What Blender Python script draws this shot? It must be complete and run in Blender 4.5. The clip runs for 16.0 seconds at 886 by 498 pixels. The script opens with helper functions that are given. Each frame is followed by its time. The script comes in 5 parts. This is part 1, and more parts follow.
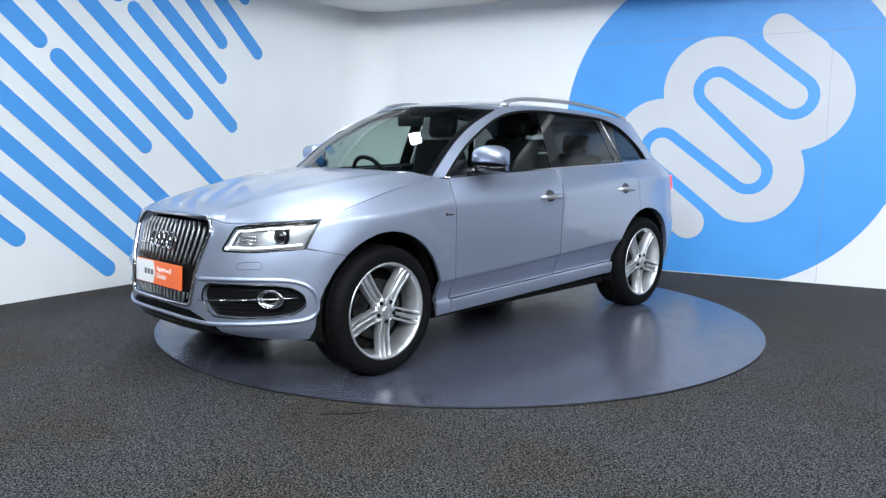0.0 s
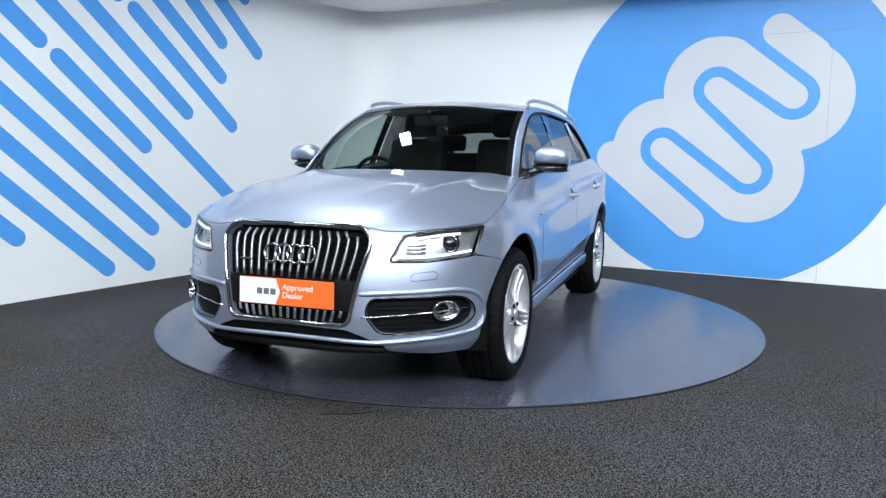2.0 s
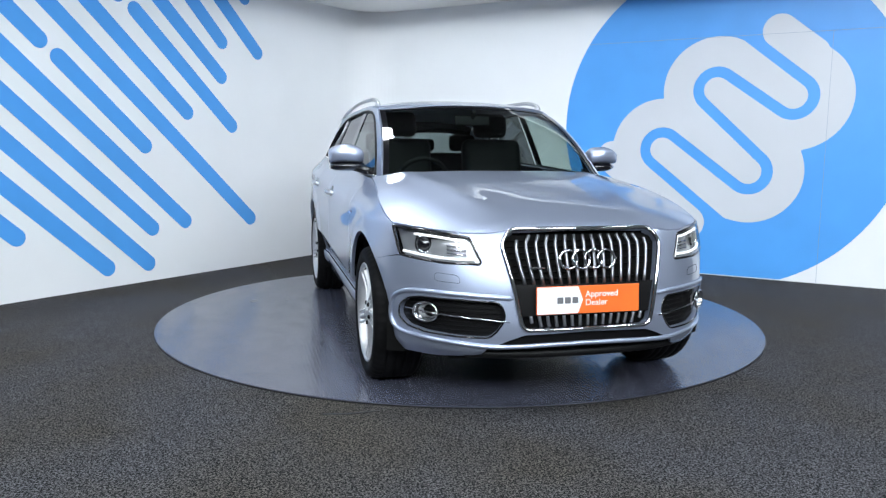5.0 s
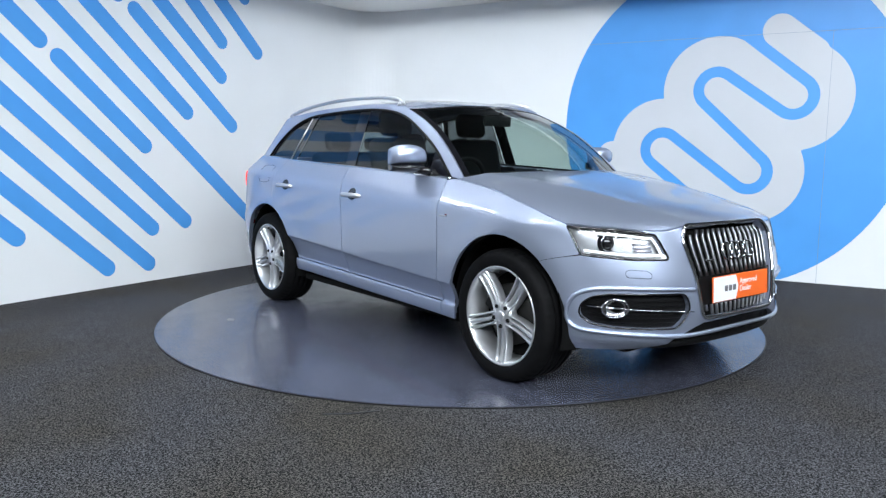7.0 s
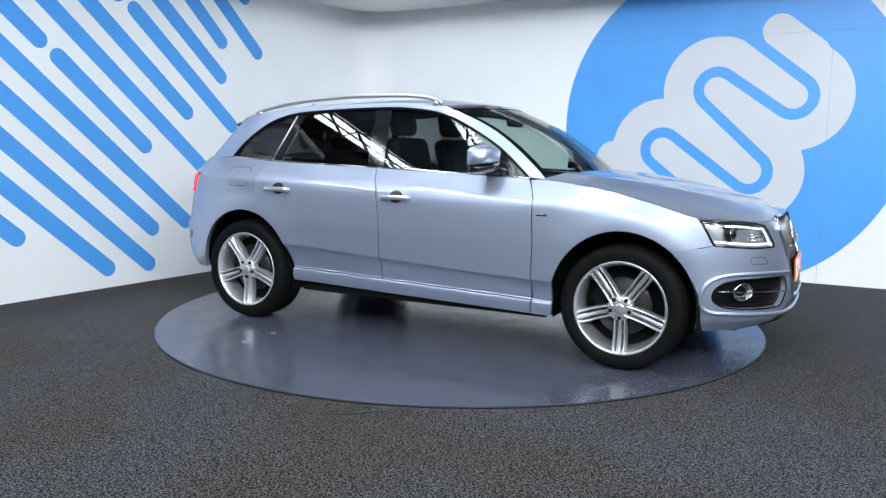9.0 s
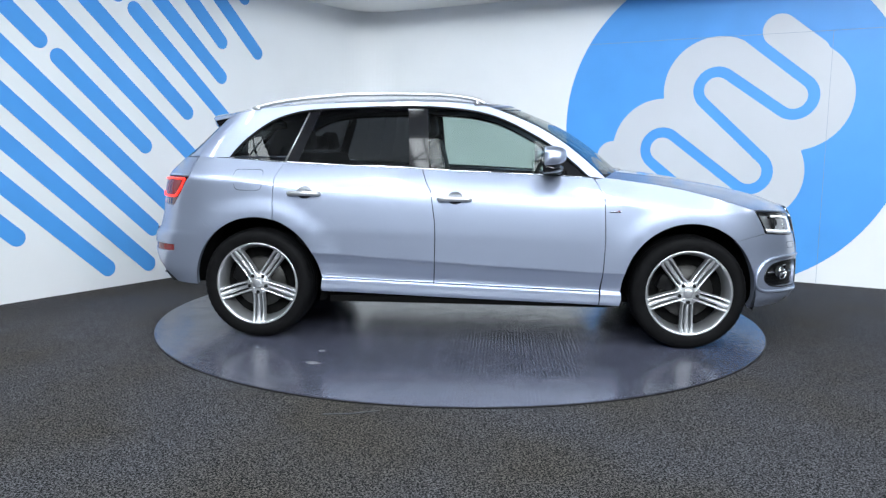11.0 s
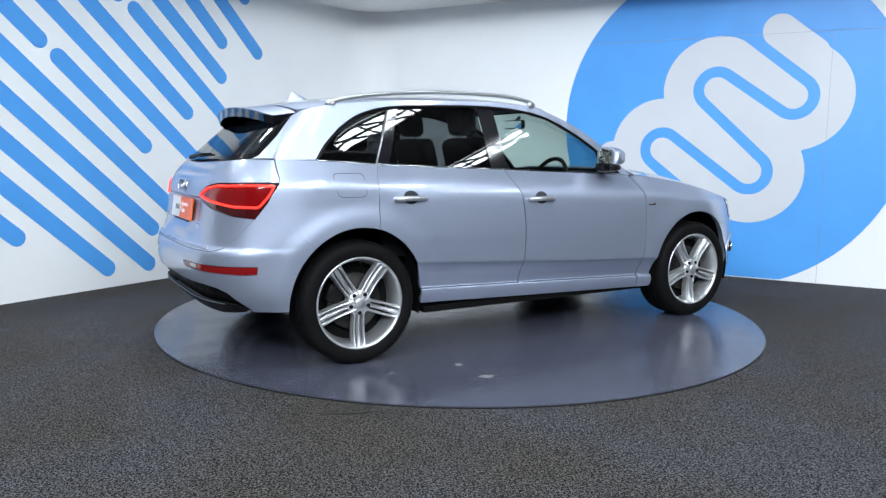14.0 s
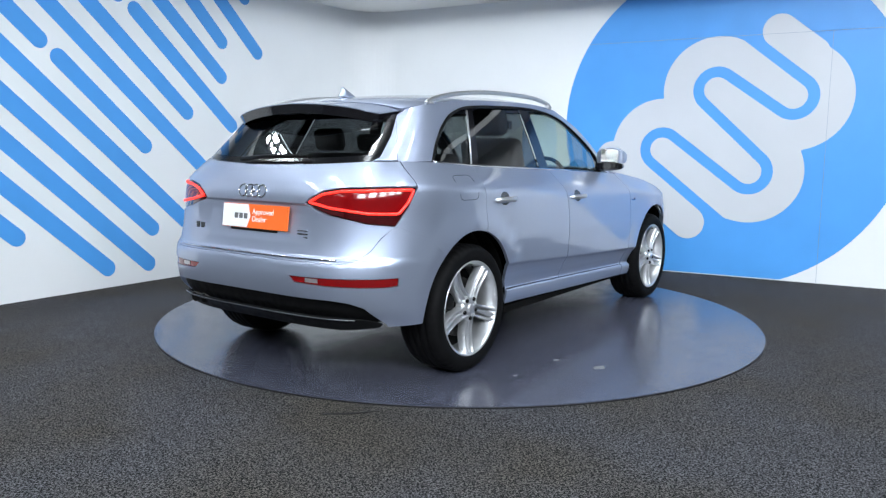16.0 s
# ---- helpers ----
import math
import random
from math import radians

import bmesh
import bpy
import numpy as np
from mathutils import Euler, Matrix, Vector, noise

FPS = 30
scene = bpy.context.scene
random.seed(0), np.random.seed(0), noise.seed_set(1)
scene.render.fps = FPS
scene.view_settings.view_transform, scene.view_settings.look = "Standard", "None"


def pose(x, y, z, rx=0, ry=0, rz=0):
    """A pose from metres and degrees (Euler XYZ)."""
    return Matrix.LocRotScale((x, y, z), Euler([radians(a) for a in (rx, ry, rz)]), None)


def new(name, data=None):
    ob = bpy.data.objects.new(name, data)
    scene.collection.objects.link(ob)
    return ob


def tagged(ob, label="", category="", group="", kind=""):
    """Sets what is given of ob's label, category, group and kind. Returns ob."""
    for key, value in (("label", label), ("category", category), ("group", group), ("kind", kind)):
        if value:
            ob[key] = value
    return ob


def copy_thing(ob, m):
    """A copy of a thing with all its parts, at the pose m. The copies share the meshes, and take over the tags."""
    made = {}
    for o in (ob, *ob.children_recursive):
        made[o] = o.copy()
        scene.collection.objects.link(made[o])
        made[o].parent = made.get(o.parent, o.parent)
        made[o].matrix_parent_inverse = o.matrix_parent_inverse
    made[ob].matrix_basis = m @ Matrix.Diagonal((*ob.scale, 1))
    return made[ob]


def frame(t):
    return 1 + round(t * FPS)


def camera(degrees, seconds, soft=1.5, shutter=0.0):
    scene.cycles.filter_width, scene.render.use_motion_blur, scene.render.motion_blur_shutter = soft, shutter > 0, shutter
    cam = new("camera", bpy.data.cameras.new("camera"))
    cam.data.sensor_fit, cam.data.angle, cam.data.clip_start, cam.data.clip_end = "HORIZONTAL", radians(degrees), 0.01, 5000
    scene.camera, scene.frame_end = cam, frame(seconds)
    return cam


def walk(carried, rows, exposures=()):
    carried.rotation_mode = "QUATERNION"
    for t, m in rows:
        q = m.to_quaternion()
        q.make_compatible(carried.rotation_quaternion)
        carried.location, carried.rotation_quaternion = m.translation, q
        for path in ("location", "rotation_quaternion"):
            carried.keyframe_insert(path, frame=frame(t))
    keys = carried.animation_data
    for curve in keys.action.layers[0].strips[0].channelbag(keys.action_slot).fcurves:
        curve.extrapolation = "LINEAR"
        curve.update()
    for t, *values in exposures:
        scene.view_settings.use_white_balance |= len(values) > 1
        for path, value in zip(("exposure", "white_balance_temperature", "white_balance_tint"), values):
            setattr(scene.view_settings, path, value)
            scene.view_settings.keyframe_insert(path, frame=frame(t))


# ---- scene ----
cam = camera(60.36, 16.0, soft=1.35)
eye = Vector((-0.120, -5.859, 1.257))
CAMERA_POSE = Matrix.Translation(eye) @ pose(0, 0, 0, 90 - 7.406, 0, 0) @ pose(0, 0, 0, 0, 0, 0.541)
walk(cam, [(0.0, CAMERA_POSE), (16.0, CAMERA_POSE)], exposures=[(0.0, 0.0), (16.0, 0.0)])

# world: the hall outside the studio corner is closed, only a faint grey is left
world = bpy.data.worlds.new("world")
world.use_nodes = True
world.node_tree.nodes["Background"].inputs[0].default_value = (0.75, 0.87, 1.0, 1)
world.node_tree.nodes["Background"].inputs[1].default_value = 0.3
scene.world = world

CORNER = Vector((-1.136, 4.090))
LEFT_DIR = Vector((-0.5407, -0.8412))
RIGHT_DIR = Vector((0.8775, -0.4795))
FLOOR_Z, CEIL_Z, HALL_Z = -0.010, 2.95, 6.9


# ---- materials ----
def material(name, color, rough=0.5, metal=0.0, **kw):
    m = bpy.data.materials.new(name)
    m.use_nodes = True
    b = m.node_tree.nodes["Principled BSDF"]
    b.inputs["Base Color"].default_value = (*color, 1)
    b.inputs["Roughness"].default_value = rough
    b.inputs["Metallic"].default_value = metal
    for k, v in kw.items():
        b.inputs[k.replace("_", " ")].default_value = v
    return m


def node(m, kind, **kw):
    n = m.node_tree.nodes.new(kind)
    for k, v in kw.items():
        n.inputs[k.replace("_", " ")].default_value = v
    return n


def vary(m, scale, amount, detail=4.0, coords="Object", dark=None, light=None):
    """Mottles the base colour between two tones with noise."""
    nt = m.node_tree
    b = nt.nodes["Principled BSDF"]
    c = Vector(b.inputs["Base Color"].default_value[:3])
    tc = nt.nodes.new("ShaderNodeTexCoord")
    nz = node(m, "ShaderNodeTexNoise", Scale=scale, Detail=detail)
    ramp = nt.nodes.new("ShaderNodeValToRGB")
    ramp.color_ramp.elements[0].position, ramp.color_ramp.elements[1].position = 0.35, 0.68
    ramp.color_ramp.elements[0].color = (*(dark or c * (1 - amount)), 1)
    ramp.color_ramp.elements[1].color = (*(light or c * (1 + amount)), 1)
    nt.links.new(tc.outputs[coords], nz.inputs["Vector"])
    nt.links.new(nz.outputs["Fac"], ramp.inputs["Fac"])
    nt.links.new(ramp.outputs["Color"], b.inputs["Base Color"])
    return m


def bumpy(m, scale, strength, distance=0.002, detail=3.0, kind="ShaderNodeTexNoise"):
    nt = m.node_tree
    tc = nt.nodes.new("ShaderNodeTexCoord")
    nz = node(m, kind, Scale=scale)
    if kind == "ShaderNodeTexNoise":
        nz.inputs["Detail"].default_value = detail
    bp = node(m, "ShaderNodeBump", Strength=strength, Distance=distance)
    nt.links.new(tc.outputs["Object"], nz.inputs["Vector"])
    nt.links.new(nz.outputs["Fac" if kind == "ShaderNodeTexNoise" else "Distance"], bp.inputs["Height"])
    nt.links.new(bp.outputs["Normal"], nt.nodes["Principled BSDF"].inputs["Normal"])
    return m


def rough_vary(m, scale, low, high):
    nt = m.node_tree
    tc = nt.nodes.new("ShaderNodeTexCoord")
    nz = node(m, "ShaderNodeTexNoise", Scale=scale, Detail=2.0)
    mp = node(m, "ShaderNodeMapRange", From_Min=0.3, From_Max=0.7, To_Min=low, To_Max=high)
    nt.links.new(tc.outputs["Object"], nz.inputs["Vector"])
    nt.links.new(nz.outputs["Fac"], mp.inputs["Value"])
    nt.links.new(mp.outputs["Result"], nt.nodes["Principled BSDF"].inputs["Roughness"])
    return m


def glow(name, color, strength):
    return material(name, color, 0.4, Emission_Color=(*color, 1), Emission_Strength=strength)


def carpet_material():
    m = material("carpet", (0.05, 0.05, 0.052), 0.95, Specular_IOR_Level=0.15)
    nt = m.node_tree
    tc = nt.nodes.new("ShaderNodeTexCoord")
    fine = node(m, "ShaderNodeTexNoise", Scale=118.0, Detail=2.0, Roughness=0.85)
    wide = node(m, "ShaderNodeTexNoise", Scale=0.9, Detail=4.0)
    ramp = nt.nodes.new("ShaderNodeValToRGB")
    for e, (p, c) in zip(ramp.color_ramp.elements, ((0.465, (0.001, 0.0012, 0.002)), (0.600, (0.118, 0.118, 0.126)))):
        e.position, e.color = p, (*c, 1)
    tone = nt.nodes.new("ShaderNodeValToRGB")
    for e, (p, c) in zip(tone.color_ramp.elements, ((0.36, (0.88, 0.80, 0.66)), (0.58, (1.0, 1.0, 1.03)))):
        e.position, e.color = p, (*c, 1)
    mul = nt.nodes.new("ShaderNodeMix")
    mul.data_type, mul.blend_type = "RGBA", "MULTIPLY"
    mul.inputs[0].default_value = 1.0
    bp = node(m, "ShaderNodeBump", Strength=0.45, Distance=0.002)
    for a in (fine, wide):
        nt.links.new(tc.outputs["Object"], a.inputs["Vector"])
    nt.links.new(fine.outputs["Fac"], ramp.inputs["Fac"])
    nt.links.new(wide.outputs["Fac"], tone.inputs["Fac"])
    nt.links.new(ramp.outputs["Color"], mul.inputs[6])
    nt.links.new(tone.outputs["Color"], mul.inputs[7])
    nt.links.new(mul.outputs[2], nt.nodes["Principled BSDF"].inputs["Base Color"])
    nt.links.new(fine.outputs["Fac"], bp.inputs["Height"])
    nt.links.new(bp.outputs["Normal"], nt.nodes["Principled BSDF"].inputs["Normal"])
    return m


M_CARPET = carpet_material()
M_WALL = bumpy(vary(material("white_wall_paint", (0.76, 0.775, 0.79), 0.55), 1.2, 0.02), 60, 0.05)
M_CEIL = vary(material("ceiling_paint", (0.88, 0.88, 0.87), 0.7), 0.8, 0.03)
M_BLUE = vary(material("blue_vinyl", (0.072, 0.315, 0.74), 0.42), 2.5, 0.03)
M_WHITE_VINYL = vary(material("white_vinyl", (0.54, 0.56, 0.60), 0.42), 2.5, 0.015)
M_PLATE = rough_vary(vary(material("grey_floor_paint", (0.060, 0.064, 0.090), 0.2, Specular_IOR_Level=1.0), 5.0, 0.10, 2.0), 6.0, 0.16, 0.24)


def tread(m, pitch):
    """Raised lozenges of a tread plate, as relief."""
    nt = m.node_tree
    tc = nt.nodes.new("ShaderNodeTexCoord")
    sep = nt.nodes.new("ShaderNodeSeparateXYZ")
    nt.links.new(tc.outputs["Object"], sep.inputs[0])

    def calc(op, a, b=None, c=None):
        n = nt.nodes.new("ShaderNodeMath")
        n.operation = op
        for i, q in enumerate((a, b, c)):
            if q is None:
                continue
            if isinstance(q, (int, float)):
                n.inputs[i].default_value = q
            else:
                nt.links.new(q, n.inputs[i])
        return n.outputs[0]
    k = 2 * math.pi / pitch
    u = calc("SINE", calc("MULTIPLY", calc("ADD", sep.outputs[0], sep.outputs[1]), k * 0.7071))
    v = calc("SINE", calc("MULTIPLY", calc("SUBTRACT", sep.outputs[0], sep.outputs[1]), k * 0.7071))
    h = calc("MAXIMUM", calc("SUBTRACT", calc("MULTIPLY", u, v), 0.25), 0.0)
    bp = node(m, "ShaderNodeBump", Strength=0.22, Distance=0.003)
    nt.links.new(h, bp.inputs["Height"])
    nt.links.new(bp.outputs["Normal"], nt.nodes["Principled BSDF"].inputs["Normal"])
    return m


tread(M_PLATE, 0.030)
M_SEAM = material("joint_line", (0.25, 0.32, 0.42), 0.8)
M_HALL = vary(material("hall_wall", (0.10, 0.108, 0.115), 0.8), 0.4, 0.15)
M_STEEL_DARK = material("dark_steel", (0.02, 0.02, 0.022), 0.5, 0.6)


# ---- mesh helpers ----
def mesh_object(name, bm, mat, smooth=False):
    me = bpy.data.meshes.new(name)
    bm.to_mesh(me)
    bm.free()
    if mat:
        me.materials.append(mat)
    if smooth:
        me.shade_smooth()
    return new(name, me)


def part(name, bm, mat, parent, label="", smooth=False):
    ob = mesh_object(name, bm, mat, smooth)
    ob.parent = parent
    if label:
        tagged(ob, label)
    return ob


def raw(verts, faces):
    bm = bmesh.new()
    vs = [bm.verts.new(v) for v in verts]
    for f in faces:
        if len(set(f)) > 2:
            try:
                bm.faces.new([vs[i] for i in f])
            except ValueError:
                pass
    return bm


def box(x0, x1, y0, y1, z0, z1, bevel=0.0, segments=2):
    bm = bmesh.new()
    bmesh.ops.create_cube(bm, size=1)
    for v in bm.verts:
        v.co = Vector(((x0 + x1) / 2 + v.co.x * (x1 - x0), (y0 + y1) / 2 + v.co.y * (y1 - y0), (z0 + z1) / 2 + v.co.z * (z1 - z0)))
    if bevel:
        bmesh.ops.bevel(bm, geom=bm.edges[:], offset=bevel, segments=segments, affect="EDGES", profile=0.5)
    return bm


def slab(points, z0, z1):
    """A flat prism over a plan outline."""
    n = len(points)
    vs = [(p[0], p[1], z0) for p in points] + [(p[0], p[1], z1) for p in points]
    bm = raw(vs, [tuple(range(n))[::-1], tuple(range(n, 2 * n))] + [(i, (i + 1) % n, n + (i + 1) % n, n + i) for i in range(n)])
    bmesh.ops.recalc_face_normals(bm, faces=bm.faces)
    return bm


# ---- the studio corner ----
def on_wall(d, u, z, off=0.0):
    """A point on a wall: u metres from the corner along d, off metres into the room."""
    n = Vector((-d.y, d.x)) if d is LEFT_DIR else Vector((d.y, -d.x))
    p = CORNER + d * u + n * off
    return Vector((p.x, p.y, z))


def build_room():
    fl = mesh_object("floor", slab([(-9, -12), (11, -12), (11, 6.5), (-9, 6.5)], FLOOR_Z - 0.1, FLOOR_Z), M_CARPET)
    tagged(fl, "charcoal grey flecked carpet floor, worn and brownish in places", "floor", kind="structure")
    part("worn_line", slab([(-0.70, -2.335), (-0.56, -2.325), (-0.42, -2.275), (-0.425, -2.262), (-0.56, -2.305), (-0.69, -2.315)], FLOOR_Z - 0.002, FLOOR_Z + 0.0015), M_STEEL_DARK, fl, "dark worn line in the carpet")
    R = 0.55
    # the two walls meet in a rounded corner, built as one thick bent sheet each side
    half = math.acos(max(-1, min(1, LEFT_DIR.dot(RIGHT_DIR)))) / 2
    back = R / math.tan(half)
    centre = CORNER + (LEFT_DIR + RIGHT_DIR).normalized() * (R / math.sin(half))
    pl, pr = CORNER + LEFT_DIR * back, CORNER + RIGHT_DIR * back
    a0 = math.atan2(pl.y - centre.y, pl.x - centre.x)
    a1 = math.atan2(pr.y - centre.y, pr.x - centre.x)
    if a1 > a0:
        a1 -= 2 * math.pi
    arc = [Vector((centre.x + R * math.cos(a0 + (a1 - a0) * i / 16), centre.y + R * math.sin(a0 + (a1 - a0) * i / 16))) for i in range(17)]
    for name, inner, lab in (("wall_left", [CORNER + LEFT_DIR * 6.2] + arc[:9], "white painted studio wall with blue diagonal stripes"),
                             ("wall_right", arc[8:] + [CORNER + RIGHT_DIR * 7.6], "white painted studio wall with a big blue disc emblem")):
        outer = []
        for i, p in enumerate(inner):
            q0, q1 = inner[max(i - 1, 0)], inner[min(i + 1, len(inner) - 1)]
            t = (q1 - q0).normalized()
            outer.append(p + Vector((-t.y, t.x)) * 0.12)
        w = mesh_object(name, slab(inner + outer[::-1], FLOOR_Z - 0.05, CEIL_Z + 0.3), M_WALL)
        tagged(w, lab, "wall", kind="structure")
    # canopy ceiling over the corner
    cl = CORNER + LEFT_DIR * 6.1
    cr = CORNER + RIGHT_DIR * 7.5
    c = mesh_object("ceiling", slab([cl] + arc + [cr, cr - LEFT_DIR * -CANOPY, CORNER + LEFT_DIR * CANOPY + RIGHT_DIR * CANOPY, cl + RIGHT_DIR * CANOPY], CEIL_Z, CEIL_Z + 0.08), M_CEIL)
    tagged(c, "pale flat ceiling edge above the studio walls", "ceiling", kind="structure")


CANOPY = 0.75
build_room()
LEFT_WALL, RIGHT_WALL = bpy.data.objects["wall_left"], bpy.data.objects["wall_right"]


def capsule(d, a, b, r, off):
    """A flat pill on a wall, from a to b."""
    a, b = Vector(a), Vector(b)
    t = (b - a).normalized()
    base = math.atan2(t.y, t.x)
    rim = [b + Vector((math.cos(base + w), math.sin(base + w))) * r for w in (math.pi * (i / 14 - 0.5) for i in range(15))]
    rim += [a + Vector((math.cos(base + w), math.sin(base + w))) * r for w in (math.pi * (i / 14 + 0.5) for i in range(15))]
    n = len(rim)
    vs = [on_wall(d, p.x, p.y, off) for p in rim] + [on_wall(d, p.x, p.y, 0.0005) for p in rim]
    bm = raw(vs, [tuple(range(n))] + [(i, n + i, n + (i + 1) % n, (i + 1) % n) for i in range(n)])
    bmesh.ops.recalc_face_normals(bm, faces=bm.faces)
    return bm


def build_stripes():
    ends = [((4.95, 2.75), (4.249, 2.125)), ((5.4, 2.79), (2.862, 0.535)), ((5.4, 2.40), (3.243, 0.493)), ((5.4, 2.03), (3.302, 0.162)),
            ((5.4, 1.65), (3.728, 0.167)), ((5.4, 1.29), (4.527, 0.518)), ((4.089, 1.997), (3.289, 1.271)), ((4.60, 2.83), (2.005, 0.504)),
            ((4.15, 2.82), (2.797, 1.601)), ((3.341, 2.497), (2.234, 1.487)), ((3.29, 2.83), (2.359, 1.980)), ((2.84, 2.83), (2.339, 2.332)),
            ((2.43, 2.83), (1.853, 2.273)), ((3.76, 2.84), (3.513, 2.610)), ((2.06, 2.85), (2.020, 2.820))]
    for i, (a, b) in enumerate(ends):
        part("stripe", capsule(LEFT_DIR, a, b, 0.073, 0.004), M_BLUE, LEFT_WALL, "blue vinyl stripe with round ends")


def flat_region(inside, d, u0, u1, z0, z1, cell, off):
    """The part of a wall where inside(u, z) > 0, cut cell by cell with straight edges."""
    nu, nz = int((u1 - u0) / cell), int((z1 - z0) / cell)
    val = [[inside(u0 + i * cell, z0 + j * cell) for j in range(nz + 1)] for i in range(nu + 1)]
    vs, fs, known = [], [], {}

    def vert(u, z):
        k = (round(u, 5), round(z, 5))
        if k not in known:
            known[k] = len(vs)
            vs.append(on_wall(d, u, z, off))
        return known[k]
    for i in range(nu):
        for j in range(nz):
            ring = [(i, j), (i + 1, j), (i + 1, j + 1), (i, j + 1)]
            f = []
            for k in range(4):
                (a, b), (c, e) = ring[k], ring[(k + 1) % 4]
                p, q = val[a][b], val[c][e]
                if p > 0:
                    f.append(vert(u0 + a * cell, z0 + b * cell))
                if (p > 0) != (q > 0):
                    w = p / (p - q)
                    f.append(vert(u0 + (a + (c - a) * w) * cell, z0 + (b + (e - b) * w) * cell))
            if len(f) > 2:
                fs.append(f)
    bm = raw(vs, fs)
    return bm


def build_emblem():
    A, B, C, D = (4.31, 1.89), (5.03, 1.81), (3.79, 1.285), (4.655, 1.07)
    r, hw, R = 0.177, 0.053, 0.528
    al = math.radians(39)
    dv, nv = np.array((math.cos(al), -math.sin(al))), np.array((math.sin(al), math.cos(al)))

    def seg(p, a, b):
        a, b, p = np.array(a), np.array(b), np.array(p)
        t = max(0.0, min(1.0, float((p - a) @ (b - a) / ((b - a) @ (b - a)))))
        return float(np.linalg.norm(p - a - t * (b - a)))

    def tangent(P, Q, s):
        """Inner tangent of two circles of radius r, leaving P on the side s of the way to Q."""
        P, Q = np.array(P), np.array(Q)
        v = Q - P
        L = np.linalg.norm(v)
        v = v / L
        n = np.array((-v[1], v[0])) * s
        c = 2 * r / L
        e = n * math.sqrt(1 - c * c) + v * c
        return P + e * r, Q - e * r
    legs = []
    for P, Q in ((A, B), (D, A), (C, D)):
        best = None
        for s in (1, -1):
            p, q = tangent(P, Q, s)
            if best is None or float((p - np.array(P)) @ nv) > float((best[0] - np.array(P)) @ nv):
                best = (p, q)
        legs.append(best)
    leg0 = (np.array(B) + nv * r - dv * 0.85, np.array(B) + nv * r)
    leg4 = (np.array(C) - nv * r, np.array(C) - nv * r + dv * 1.5)

    ends = [q for l in legs + [leg0, leg4] for q in l]
    turn = {}
    for c, sgn in ((B, 1), (A, -1), (D, 1), (C, -1)):
        turn[c] = min(float((q - np.array(c)) @ dv) * sgn for q in ends if abs(math.dist(q, c) - r) < 1e-3)

    def ring(p, c, sgn):
        """Distance to the half circle round c that bulges along sgn * dv."""
        v = np.array(p) - np.array(c)
        return abs(float(np.linalg.norm(v)) - r) if float(v @ dv) * sgn > turn[c] else 9.0

    def line(p):
        return min([seg(p, *l) for l in legs] + [seg(p, *leg0), seg(p, *leg4), ring(p, B, 1), ring(p, A, -1), ring(p, D, 1), ring(p, C, -1)])

    def white(u, z):
        p = (u, z)
        v = [q - math.dist(p, c) for c, q in ((A, R), (B, R), (C, R), (D, R - 0.015))]
        v += [0.353 - seg(p, *l) for l in legs]
        v += [0.158 - seg(p, (4.870, 2.440), (4.870 + 0.38 * dv[0], 2.440 + 0.38 * dv[1])), 0.172 - seg(p, (3.259, 1.1975), (4.082, 0.530))]
        return min(max(v), line(p) - hw)

    part("disc", flat_region(lambda u, z: 1.665 - math.dist((u, z), (4.385, 1.545)), RIGHT_DIR, 2.66, 6.1, 0.0, 2.94, 0.03, 0.004), M_BLUE, RIGHT_WALL, "big blue vinyl disc")
    part("emblem", flat_region(white, RIGHT_DIR, 3.0, 5.7, 0.3, 2.7, 0.02, 0.008), M_WHITE_VINYL, RIGHT_WALL, "white looping vinyl emblem")
    for q in ((2.97, 6.6, 2.409, 2.412), (5.335, 5.338, 0.0, 2.41)):
        vs = [on_wall(RIGHT_DIR, u, z, o) for o in (0.001, 0.0092) for u, z in ((q[0], q[2]), (q[1], q[2]), (q[1], q[3]), (q[0], q[3]))]
        part("seam", raw(vs, [(0, 1, 2, 3), (4, 5, 6, 7), (0, 1, 5, 4), (1, 2, 6, 5), (2, 3, 7, 6), (3, 0, 4, 7)]), M_SEAM, RIGHT_WALL, "fine joint line")


build_stripes()
build_emblem()


# ---- the hall round the studio, seen only in reflections ----
def build_hall():
    for name, q in (("wall_north", (-9, 11, 6.4, 6.5)), ("wall_south", (-9, 11, -12.1, -12)), ("wall_east", (11, 11.1, -12, 6.5)), ("wall_west", (-9.1, -9, -12, 6.5))):
        tagged(mesh_object(name, box(*q, FLOOR_Z, HALL_Z), M_HALL), "plain grey hall wall", "wall", kind="structure")
    tagged(mesh_object("ceiling", box(-9, 11, -12, 6.5, HALL_Z, HALL_Z + 0.1), M_HALL), "dark hall roof", "ceiling", kind="structure")


M_SKYLIGHT = glow("skylight", (0.88, 0.95, 1.0), 7.0)
M_LAMP = glow("lamp_panel", (1.0, 0.99, 0.96), 14.0)


